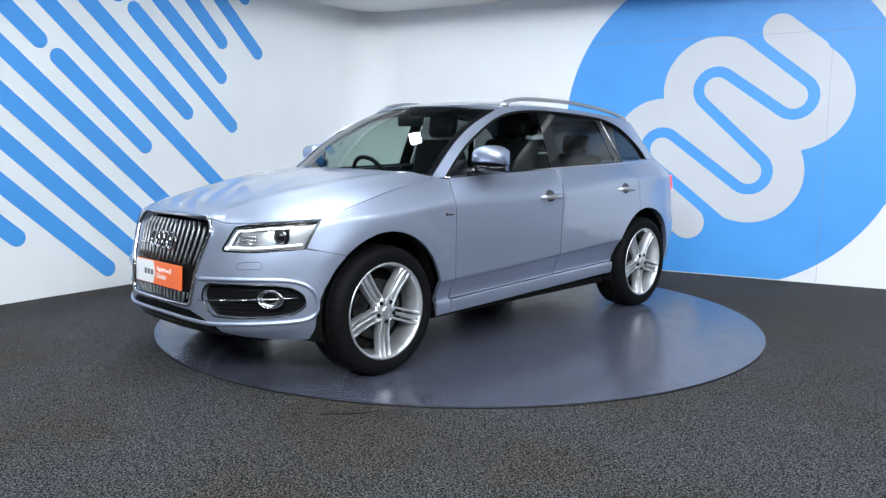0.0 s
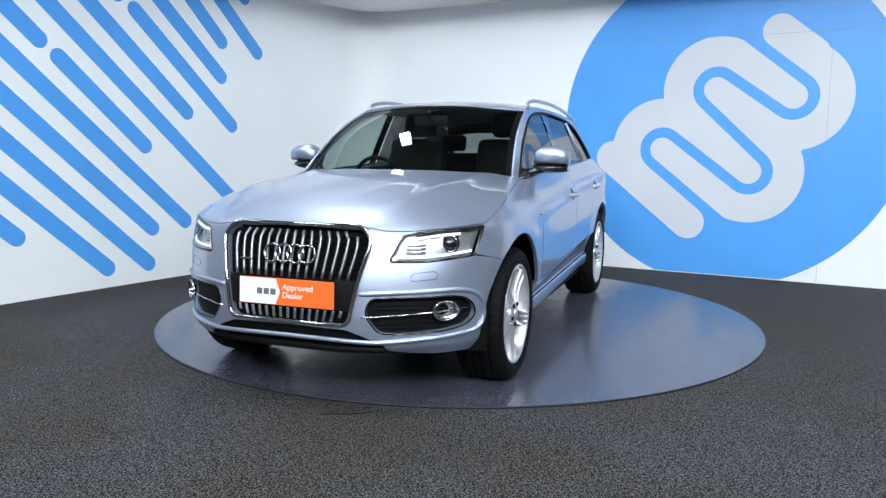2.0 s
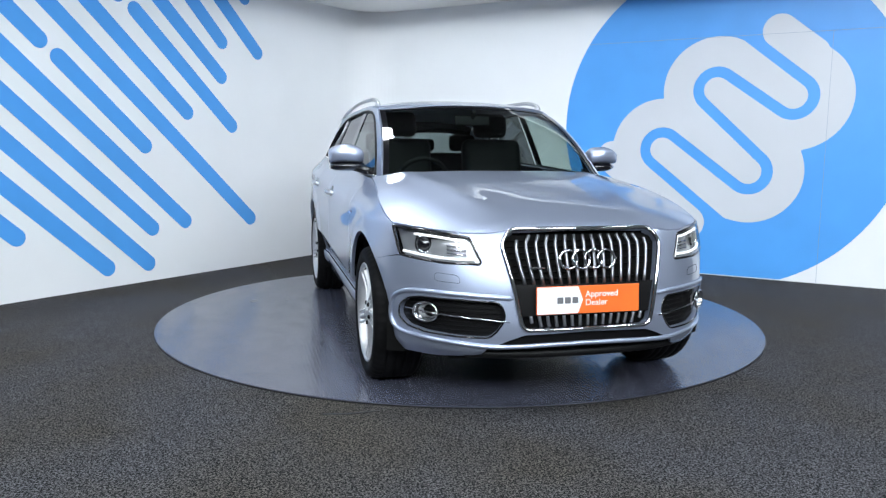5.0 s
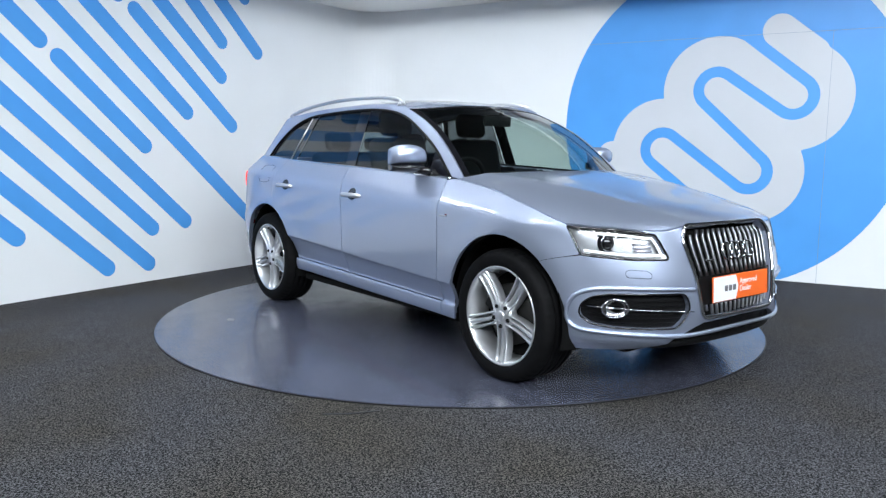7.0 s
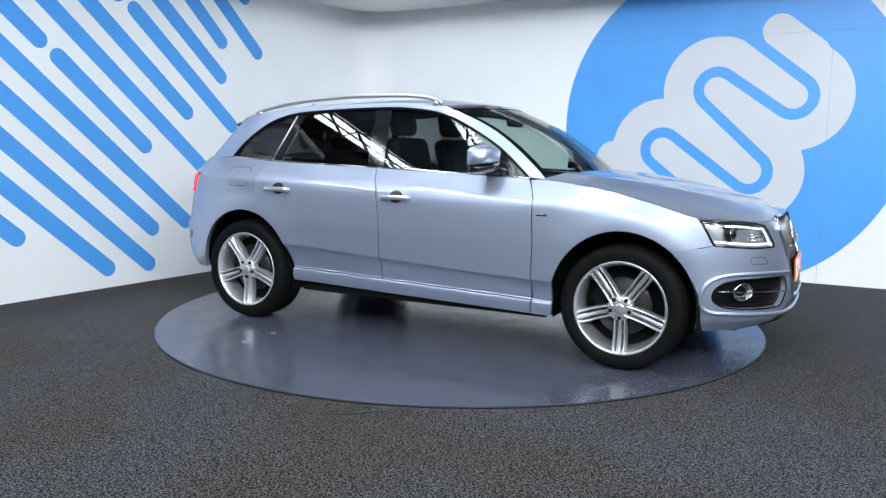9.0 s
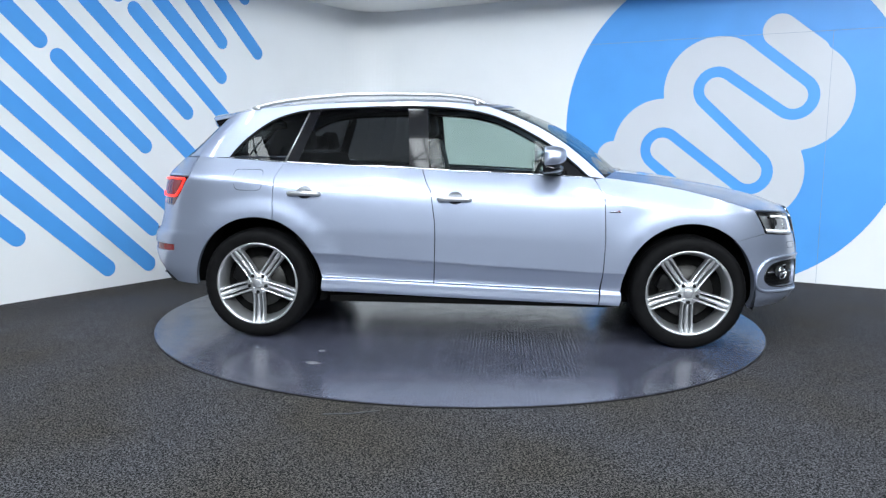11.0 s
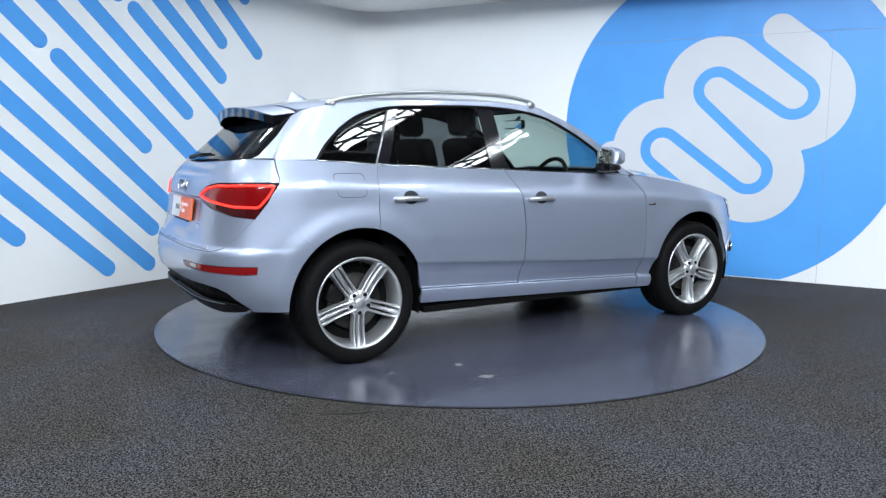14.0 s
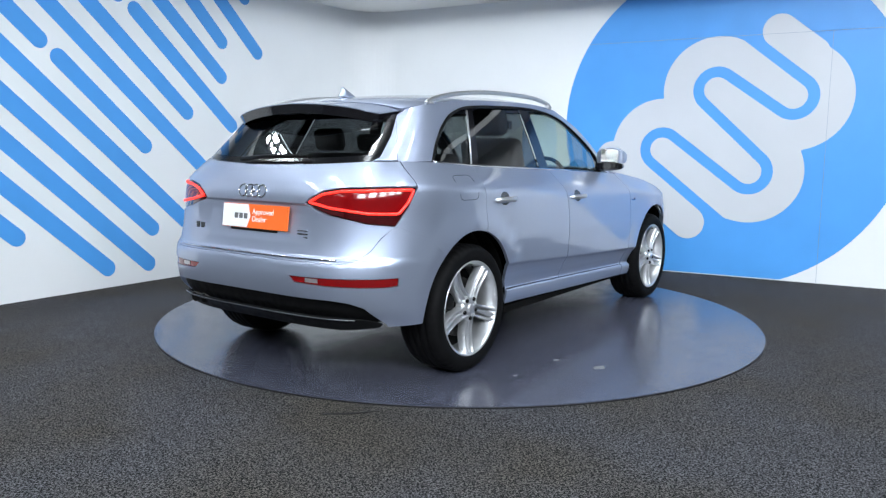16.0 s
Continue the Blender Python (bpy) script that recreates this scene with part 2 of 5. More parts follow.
def build_lights():
    wide, narrow = (-6.8, -4.0, -1.2, 1.6, 4.4, 7.2), (-8.3, -7.2, -6.1, -5.0, -1.75)
    # the unseen y=-10.9 row is added to light the walls and flanks
    for y, w, span, tilt, power, row in ((1.75, 0.34, 1.3, 0, 140, narrow), (-2.9, 0.5, 2.4, 14, 115, wide), (-6.9, 0.55, 2.4, 20, 0, wide), (-10.9, 1.9, 2.4, 52, LAMP_POWER, wide[1:])):
        for x in row:
            thing = tagged(new("skylight"), "bright plain roof light panel" if row is narrow and x > -2 else "bright roof light panel crossed by dark glazing bars", "skylight", "roof lights of the hall")
            thing.matrix_world = m = pose(x, y, HALL_Z - 0.95, tilt, 0, 0)
            h, g = w / 2, span / 2
            part("pane", box(-h, h, -g, g, 0.0, 0.02), M_SKYLIGHT, thing)
            plain = row is narrow and x > -2
            for k in () if plain else (-g, -g / 3, g / 3, g):
                part("glazing_bar", box(-h - 0.02, h + 0.02, k - 0.025, k + 0.025, -0.06, -0.03), M_STEEL_DARK, thing)
            for k in () if plain else (-h, 0.0, h):
                part("glazing_bar", box(k - 0.022, k + 0.022, -g, g, -0.059, -0.031), M_STEEL_DARK, thing)
            for k in () if plain else (-g * 0.62, 0.0, g * 0.62):
                part("truss_bar", sweep_bar((-h, k - g * 0.31, -0.08), (h, k + g * 0.31, -0.08)), M_STEEL_DARK, thing)
            for k in (-h * 0.8, h * 0.8):
                hanger = box(x + k - 0.015, x + k + 0.015, y - 0.015, y + 0.015, HALL_Z - 0.95, HALL_Z + 0.02)
                bmesh.ops.transform(hanger, matrix=m.inverted(), verts=hanger.verts)
                part("hanger", hanger, M_STEEL_DARK, thing)
            if power:
                d = bpy.data.lights.new("hall_light", "AREA")
                d.shape, d.size, d.size_y, d.energy, d.color = "RECTANGLE", w, span, power, (0.86, 0.935, 1.0)
                o = new("hall_light", d)
                o.matrix_world = m @ pose(0, 0, -0.012)


def sweep_bar(a, b, r=0.02):
    a, b = Vector(a), Vector(b)
    n = (b - a).cross(Vector((0, 0, 1))).normalized() * r
    up = Vector((0, 0, r))
    vs = [a - n - up, a + n - up, a + n + up, a - n + up, b - n - up, b + n - up, b + n + up, b - n + up]
    return raw(vs, [(0, 1, 2, 3), (4, 7, 6, 5), (0, 4, 5, 1), (1, 5, 6, 2), (2, 6, 7, 3), (3, 7, 4, 0)])


LAMP_POWER = 400
build_hall()
build_lights()


# ---- turntable ----
def build_turntable():
    tt = tagged(new("turntable"), "round grey painted steel turntable with worn tread plate", "turntable")
    R = 2.226
    rim = [(R * math.cos(i * math.pi / 90), R * math.sin(i * math.pi / 90)) for i in range(180)]
    part("top_plate", slab(rim, -0.009, 0.0), M_PLATE, tt, "grey painted tread plate top")
    part("rim", slab([(x * 1.0022, y * 1.0022) for x, y in rim], -0.0098, -0.0035), M_STEEL_DARK, tt, "dark steel rim")
    for x, y, w, h, a in ((-0.767, -1.537, 0.09, 0.05, 20), (-0.779, -1.264, 0.05, 0.03, 70), (-1.206, -1.224, 0.03, 0.02, 40)):
        rim = [(x + w * (0.5 + 0.12 * math.sin(5 * i + a)) * math.cos(i * math.pi / 9 + a), y + h * (0.5 + 0.2 * math.sin(7 * i)) * math.sin(i * math.pi / 9 + a)) for i in range(18)]
        part("scuff", slab(rim, 0.0, 0.0008), M_SCUFF, tt, "pale worn scuff")
    return tt


M_SCUFF = vary(material("worn_paint", (0.16, 0.165, 0.18), 0.6), 60, 0.4)
TURNTABLE = build_turntable()

# ---- car materials ----
M_PAINT = material("silver_metallic_paint", (0.41, 0.465, 0.60), 0.43, 0.82, Coat_Weight=1.0, Coat_Roughness=0.02, Coat_IOR=1.6)
M_CHROME = material("chrome", (0.60, 0.61, 0.64), 0.07, 1.0)
M_SATIN = material("satin_aluminium", (0.62, 0.63, 0.66), 0.32, 0.85)
M_ALLOY = material("silver_alloy", (0.60, 0.61, 0.63), 0.36, 0.85, Coat_Weight=0.3, Coat_Roughness=0.05)
M_BLACK = rough_vary(material("black_plastic", (0.005, 0.005, 0.0055), 0.45, Specular_IOR_Level=0.14), 25, 0.38, 0.55)
M_GLOSS = material("gloss_black", (0.006, 0.006, 0.008), 0.07, 0.0, Coat_Weight=0.5)
M_UNDER = material("underbody", (0.003, 0.003, 0.003), 0.95, Specular_IOR_Level=0.15)
M_BAR = material("satin_grey_metal", (0.30, 0.31, 0.33), 0.42, 1.0)
# dark colour that stands for the shade inside the door handle recesses
M_CUP_SHADE = material("handle_cup_shade", (0.06, 0.065, 0.075), 0.25, 0.6)
M_TYRE = bumpy(vary(material("tyre_rubber", (0.004, 0.004, 0.0045), 0.7, Specular_IOR_Level=0.10), 12, 0.25), 90, 0.25)
M_DISC = rough_vary(material("brake_disc", (0.035, 0.034, 0.033), 0.45, 0.8), 40, 0.4, 0.55)
M_SEAT = bumpy(vary(material("black_leather", (0.004, 0.004, 0.0045), 0.6, Specular_IOR_Level=0.15), 14, 0.2), 120, 0.2)
M_TRIM = material("grey_headlining", (0.05, 0.05, 0.05), 0.9)
M_DASH = bumpy(material("dashboard_plastic", (0.010, 0.010, 0.011), 0.6, Specular_IOR_Level=0.2), 200, 0.2)
M_RED = material("red_lens", (0.17, 0.002, 0.003), 0.12, 0.0, Coat_Weight=0.4)
M_RED_DARK = material("dark_red_lens", (0.045, 0.003, 0.004), 0.10, 0.0, Coat_Weight=1.0)
M_RED_GLOW = material("tail_light_tube", (0.8, 0.02, 0.02), 0.3, Emission_Color=(1.0, 0.035, 0.02, 1), Emission_Strength=1.9)
M_DRL = material("daytime_light_tube", (0.9, 0.9, 0.9), 0.3, Emission_Color=(0.92, 0.97, 1.0, 1), Emission_Strength=0.8)
M_LAMP_BOWL = material("lamp_bowl", (0.52, 0.53, 0.55), 0.28, 0.8)
M_ORANGE = vary(material("orange_plate", (0.88, 0.15, 0.025), 0.35), 9, 0.03)
M_PLATE_WHITE = vary(material("white_plate", (0.80, 0.82, 0.84), 0.35), 9, 0.02)
M_INK = material("grey_ink", (0.12, 0.12, 0.13), 0.5)
M_WHITE_INK = material("white_ink", (0.85, 0.85, 0.85), 0.5)
M_MIRROR = material("mirror_glass", (0.85, 0.87, 0.88), 0.02, 1.0)
M_ROOF_RAIL = material("anodised_rail", (0.58, 0.59, 0.61), 0.35, 0.9)


def glass(name, tint, gloss=0.05):
    m = bpy.data.materials.new(name)
    m.use_nodes = True
    nt = m.node_tree
    nt.nodes.clear()
    out = nt.nodes.new("ShaderNodeOutputMaterial")
    mix = nt.nodes.new("ShaderNodeMixShader")
    tr = nt.nodes.new("ShaderNodeBsdfTransparent")
    gl = nt.nodes.new("ShaderNodeBsdfGlossy")
    lw = nt.nodes.new("ShaderNodeLayerWeight")
    pw = nt.nodes.new("ShaderNodeMath")
    ad = nt.nodes.new("ShaderNodeMath")
    pw.operation, ad.operation = "POWER", "MULTIPLY_ADD"
    pw.inputs[1].default_value = 4.0
    ad.inputs[1].default_value, ad.inputs[2].default_value = 0.9, gloss
    lw.inputs["Blend"].default_value = 0.5
    tr.inputs["Color"].default_value = (*tint, 1)
    gl.inputs["Roughness"].default_value = 0.01
    nt.links.new(lw.outputs["Facing"], pw.inputs[0])
    nt.links.new(pw.outputs[0], ad.inputs[0])
    nt.links.new(ad.outputs[0], mix.inputs[0])
    nt.links.new(tr.outputs[0], mix.inputs[1])
    nt.links.new(gl.outputs[0], mix.inputs[2])
    nt.links.new(mix.outputs[0], out.inputs[0])
    return m


M_GLASS = glass("clear_glass", (0.62, 0.71, 0.68), 0.05)
M_PRIVACY = glass("privacy_glass", (0.18, 0.19, 0.20), 0.06)
M_REAR_GLASS = glass("rear_tinted_glass", (0.27, 0.30, 0.30), 0.06)
M_FRIT = material("black_glass_edge", (0.004, 0.004, 0.005), 0.15, Specular_IOR_Level=0.35)
M_LENS = glass("lamp_glass", (0.95, 0.96, 0.97), 0.045)


# ---- car surfaces: x forward, y left, z up, from the middle of the wheelbase on the ground ----
def curve(*pts):
    """A smooth line through points that never overshoots them."""
    xs, ys = [p[0] for p in pts], [p[1] for p in pts]
    n = len(xs)
    h = [xs[i + 1] - xs[i] for i in range(n - 1)]
    d = [(ys[i + 1] - ys[i]) / h[i] for i in range(n - 1)]
    m = [d[0]] + [0 if d[i - 1] * d[i] <= 0 else 2 * d[i - 1] * d[i] / (d[i - 1] + d[i]) for i in range(1, n - 1)] + [d[-1]]

    def f(x):
        if x <= xs[0]:
            return ys[0] + m[0] * (x - xs[0])
        if x >= xs[-1]:
            return ys[-1] + m[-1] * (x - xs[-1])
        i = 0
        while xs[i + 1] < x:
            i += 1
        t = (x - xs[i]) / h[i]
        return ((2 * t ** 3 - 3 * t ** 2 + 1) * ys[i] + (t ** 3 - 2 * t ** 2 + t) * h[i] * m[i]
                + (3 * t ** 2 - 2 * t ** 3) * ys[i + 1] + (t ** 3 - t ** 2) * h[i] * m[i + 1])
    return f


FRONT_X = curve((0.18, 2.11), (0.27, 2.21), (0.33, 2.265), (0.45, 2.275), (0.6, 2.262), (0.75, 2.225), (0.86, 2.185), (0.93, 2.12), (1.0, 2.02), (1.15, 1.7))
REAR_X = curve((0.22, 2.10), (0.34, 2.18), (0.45, 2.26), (0.6, 2.285), (0.675, 2.275), (0.72, 2.235), (0.85, 2.205), (1.0, 2.19), (1.08, 2.155), (1.16, 2.095), (1.2, 2.055), (1.46, 1.765))
HALF = curve((0.18, 0.83), (0.27, 0.862), (0.315, 0.880), (0.355, 0.886), (0.372, 0.885), (0.388, 0.867), (0.45, 0.888), (0.515, 0.919), (0.526, 0.9285), (0.534, 0.9325), (0.56, 0.934), (0.65, 0.938), (0.75, 0.941), (0.80, 0.941))
HALF_END = curve((0.18, 0.80), (0.27, 0.872), (0.34, 0.905), (0.45, 0.918), (0.6, 0.927), (0.75, 0.938), (0.93, 0.934))
BELT = curve((-1.9, 1.198), (-1.6, 1.190), (-1.155, 1.165), (-0.27, 1.133), (0.8, 1.088), (1.1, 1.075), (1.6, 1.075))
HOOD_EDGE = curve((0.6, 1.11), (0.85, 1.090), (1.3, 1.03), (1.6, 0.965), (1.8, 0.898))
HOOD_SOFT = curve((0.6, 1.11), (0.85, 1.090), (1.3, 1.03), (1.6, 0.965), (1.8, 0.912), (2.0, 0.888), (2.18, 0.884))
HOOD_MID = curve((0.8, 1.165), (1.05, 1.135), (1.4, 1.085), (1.7, 1.03), (1.95, 0.975), (2.1, 0.925), (2.18, 0.888))
ROOF_EDGE = curve((-1.75, 1.462), (-1.6, 1.492), (-1.4, 1.525), (-0.9, 1.565), (-0.3, 1.578), (-0.05, 1.568), (0.13, 1.545))
ROOF_MID = curve((-1.8, 1.512), (-1.6, 1.550), (-1.4, 1.578), (-0.9, 1.618), (-0.4, 1.634), (0.0, 1.612), (0.29, 1.568))
NF, NR, XF, XR = 2.8, 3.7, 1.3, -1.4
WHEEL_X, WHEEL_Z, ARCH, ARCH_SQUASH = 1.4035, 0.37, 0.441, 0.955


def clamp01(t):
    return max(0.0, min(1.0, t))


SHOULDER = curve((-1.9, 1.070), (-1.74, 1.060), (-1.236, 1.044), (0.0, 0.993), (0.874, 0.951), (1.378, 0.906), (1.6, 0.893), (1.85, 0.888))


def half_width(x, z):
    """Half the body's width: door and sill section, wheel flares, and the shoulder that breaks inwards above its crease."""
    xx = max(min(x, 1.0), -1.2)
    low, high = -0.031 * xx, -0.054 * xx - 0.004
    tilt = low + (high - low) * clamp01((z - 0.42) / 0.09) if z < 0.6 else high * clamp01((0.9 - z) / 0.3)
    crease = SHOULDER(max(min(x, 1.85), -1.9))
    w = HALF(min(z - tilt, 0.80))
    u = clamp01((z - 0.66) / 0.12)
    if u > 0:
        flank = 0.941 - 0.010 * clamp01((z - 0.70) / (crease - 0.70)) ** 2
        w += (flank - w) * u * u * (3 - 2 * u)
    if abs(x) > 1.2:
        t = clamp01((abs(x) - 1.2) / 0.4)
        w += (HALF_END(min(z, 0.93)) - w) * t * t * (3 - 2 * t)
    if z > 0.75:
        d = clamp01(min(x + 1.45, 1.0 - x) / 0.4)
        soft = 0.008 + 0.018 * d
        fall = lambda h: soft * math.log1p(math.exp(h / soft))
        edge = BELT(max(min(x, 1.1), -1.8))
        w -= 0.126 * (fall(z - crease) - fall(0.75 - crease)) / fall(edge - crease)
    r = min(math.hypot(x - WHEEL_X, z - WHEEL_Z), math.hypot(x + WHEEL_X, z - WHEEL_Z))
    t = clamp01((0.60 - r) / 0.13)
    return w + 0.010 * t * t * (3 - 2 * t)


def body(s, z):
    """The painted lower body: s runs 0..1 round the front corner, 1..2 along the side, 2..3 round the rear corner."""
    if s < 1:
        a = s * math.pi / 2
        x = XF + (FRONT_X(z) - XF) * max(math.cos(a), 0) ** (2 / NF)
        return Vector((x, half_width(x, z) * math.copysign(abs(math.sin(a)) ** (2 / NF), a), z))
    if s <= 2:
        x = XF - (XF - XR) * (s - 1)
        return Vector((x, half_width(x, z), z))
    a = (3 - s) * math.pi / 2
    x = XR - (REAR_X(z) + XR) * max(math.cos(a), 0) ** (2 / NR)
    y = half_width(x, z) * math.copysign(abs(math.sin(a)) ** (2 / NR), a)
    dent = 0.022 * clamp01((0.47 - abs(y)) / 0.10) * clamp01((0.976 - z) / 0.012) * clamp01((z - 0.77) / 0.15)
    return Vector((x + dent, y, z))


def glass_width(x, z):
    h = z - BELT(max(min(x, 1.1), -1.8))
    return 0.797 - 0.36 * h - 0.10 * h * h - 0.055 * clamp01((x - 0.05) / 0.8) ** 2


def cabin(s, z):
    """The upper body round the windows, on the same s."""
    if s <= 2:
        x = XF - (XF - XR) * (s - 1)
        return Vector((x, glass_width(x, z), z))
    a = (3 - s) * math.pi / 2
    x = XR - (REAR_X(z) + XR) * max(math.cos(a), 0) ** (2 / NR)
    return Vector((x, glass_width(x, z) * math.copysign(abs(math.sin(a)) ** (2 / NR), a), z))


def sx(x, z):
    if x > XF:
        return math.acos(clamp01((x - XF) / (FRONT_X(z) - XF)) ** (NF / 2)) / (math.pi / 2)
    if x < XR:
        return 3 - math.acos(clamp01((XR - x) / (REAR_X(z) + XR)) ** (NR / 2)) / (math.pi / 2)
    return 1 + (XF - x) / (XF - XR)


def sf(y, z):
    w = half_width(2.0, z)
    return math.copysign(math.asin(clamp01(abs(y) / w) ** (NF / 2)) / (math.pi / 2), y)


def sr(y, z, cab=False):
    w = glass_width(-2.0, z) if cab else half_width(-2.1, z)
    return 3 - math.copysign(math.asin(clamp01(abs(y) / w) ** (NR / 2)) / (math.pi / 2), y)


def side_pts(*pts):
    return [(sx(x, z), z) for x, z in pts]


def front_pts(*pts):
    return [(sf(y, z), z) for y, z in pts]


def rear_pts(*pts, cab=False):
    return [(sr(y, z, cab), z) for y, z in pts]


def arch_pts(x0, a0, a1, n=18, r=ARCH):
    out = []
    for i in range(n + 1):
        a = math.radians(a0 + (a1 - a0) * i / n)
        x, z = x0 + r * ARCH_SQUASH * math.cos(a), WHEEL_Z + r * math.sin(a)
        out.append((sx(x, z), z))
    return out


def spread(poly, step=0.05):
    out = []
    for i, p in enumerate(poly):
        q = poly[(i + 1) % len(poly)]
        n = max(1, int(max(abs(q[0] - p[0]), abs(q[1] - p[1])) / step))
        out += [(p[0] + (q[0] - p[0]) * k / n, p[1] + (q[1] - p[1]) * k / n) for k in range(n)]
    return out


def rounded(poly, r, n=4, scale=None):
    """Rounds the corners of a flat outline."""
    sc = scale or (lambda p: 1.0)
    out = []
    for i, p in enumerate(poly):
        a, b = poly[i - 1], poly[(i + 1) % len(poly)]
        k = sc(p)
        va = Vector(((a[0] - p[0]) * k, a[1] - p[1]))
        vb = Vector(((b[0] - p[0]) * k, b[1] - p[1]))
        rr = min(r, va.length * 0.45, vb.length * 0.45)
        va.normalize(), vb.normalize()
        if va.dot(vb) < -0.97:
            out.append(p)
            continue
        for j in range(n + 1):
            t = j / n
            v = va * rr * (1 - t) ** 2 + vb * rr * t ** 2
            out.append((p[0] + v.x / k, p[1] + v.y))
    return out


def s_scale(p):
    return 2.7 if 1 <= p[0] <= 2 else 1.35


def inset(poly, d, scale=s_scale):
    """Shrinks a flat outline by d metres."""
    area = sum(poly[i - 1][0] * p[1] - p[0] * poly[i - 1][1] for i, p in enumerate(poly))
    sg = 1 if area > 0 else -1
    out = []
    for i, p in enumerate(poly):
        k = scale(p)
        a, b = poly[i - 1], poly[(i + 1) % len(poly)]
        e0 = Vector(((p[0] - a[0]) * k, p[1] - a[1]))
        e1 = Vector(((b[0] - p[0]) * k, b[1] - p[1]))
        if e0.length < 1e-7 or e1.length < 1e-7:
            out.append(p)
            continue
        e0.normalize(), e1.normalize()
        n0, n1 = Vector((-e0.y, e0.x)) * sg, Vector((-e1.y, e1.x)) * sg
        m = n0 + n1
        if m.length < 0.2:
            m = n0
        m = m.normalized() * d / max(0.5, m.normalized().dot(n0))
        out.append((p[0] + m.x / k, p[1] + m.y))
    return out


def patch(name, poly, lift, parent, mat, du=0.035, dv=0.02, depth=0.02, off=0.0, sides=(1,), gap=0.0022, label="", scale=s_scale, centre=None, e=0.002):
    """A panel: a flat outline lifted onto a surface, with turned-in edges."""
    if gap:
        grown = inset(poly, gap, scale)
        poly = [(p[0], g[1]) if len(sides) == 2 and (abs(p[0]) < 1e-9 or abs(p[0] - 3) < 1e-9) else g for p, g in zip(poly, grown)]
    bm = bmesh.new()
    bm.faces.new([bm.verts.new((u, v, 0)) for u, v in poly]).normal_update()
    bmesh.ops.triangulate(bm, faces=bm.faces[:])
    us, vs = [p[0] for p in poly], [p[1] for p in poly]
    for k in range(math.floor(min(us) / du) + 1, math.ceil(max(us) / du)):
        bmesh.ops.bisect_plane(bm, geom=bm.verts[:] + bm.edges[:] + bm.faces[:], plane_co=(k * du, 0, 0), plane_no=(1, 0, 0), dist=1e-6)
    for k in range(math.floor(min(vs) / dv) + 1, math.ceil(max(vs) / dv)):
        bmesh.ops.bisect_plane(bm, geom=bm.verts[:] + bm.edges[:] + bm.faces[:], plane_co=(0, k * dv, 0), plane_no=(0, 1, 0), dist=1e-6)
    bm.verts.index_update()
    base, norm = [], []
    for v in bm.verts:
        u, w = v.co.x, v.co.y
        p = lift(u, w)
        n = (lift(u + e, w) - lift(u - e, w)).cross(lift(u, w + e) - lift(u, w - e))
        if n.length < 1e-12:
            n = Vector((1, 0, 0))
        n.normalize()
        c = centre or Vector((max(-1.2, min(1.2, p.x)), 0, 0.7))
        if n.dot(p - c) < 0:
            n = -n
        base.append(p + n * off)
        norm.append(n)
    faces = [[v.index for v in f.verts] for f in bm.faces]
    edges = [[v.index for v in ed.verts] for ed in bm.edges if ed.is_boundary]
    bm.free()
    V, F, N = [], [], []
    for sd in sides:
        o = len(V)
        fl = Vector((1, sd, 1))
        V += [p * fl for p in base]
        N += [n * fl for n in norm]
        for f in faces:
            a, b, c = (V[o + f[0]], V[o + f[1]], V[o + f[2]])
            g = [o + i for i in f]
            F.append(g if (b - a).cross(c - a).dot(sum((N[i] for i in g), Vector())) > 0 else g[::-1])
        if depth:
            for i, j in edges:
                if sides == (1, -1) and abs(base[i].y) < 0.004 and abs(base[j].y) < 0.004:
                    continue
                k = len(V)
                quad = [V[o + i], V[o + j], V[o + j] - N[o + j] * depth, V[o + i] - N[o + i] * depth]
                V += quad
                nn = (quad[1] - quad[0]).cross(quad[2] - quad[0])
                nn = nn.normalized() if nn.length > 1e-12 else Vector((0, 0, 1))
                N += [nn] * 4
                F.append([k, k + 1, k + 2, k + 3])
    me = bpy.data.meshes.new(name)
    me.from_pydata(V, [], F)
    me.materials.append(mat)
    me.shade_smooth()
    me.normals_split_custom_set_from_vertices(N)
    ob = new(name, me)
    ob.parent = parent
    if label:
        tagged(ob, label)
    return ob


def loft(rings, closed=True, caps=True):
    """Skins a row of rings of equal length."""
    n = len(rings[0])
    vs = [p for r in rings for p in r]
    fs = []
    for i in range(len(rings) - 1):
        for j in range(n if closed else n - 1):
            fs.append((i * n + j, i * n + (j + 1) % n, (i + 1) * n + (j + 1) % n, (i + 1) * n + j))
    if caps and closed:
        fs += [tuple(range(n))[::-1], tuple(range((len(rings) - 1) * n, len(rings) * n))]
    bm = raw(vs, fs)
    bmesh.ops.recalc_face_normals(bm, faces=bm.faces)
    return bm


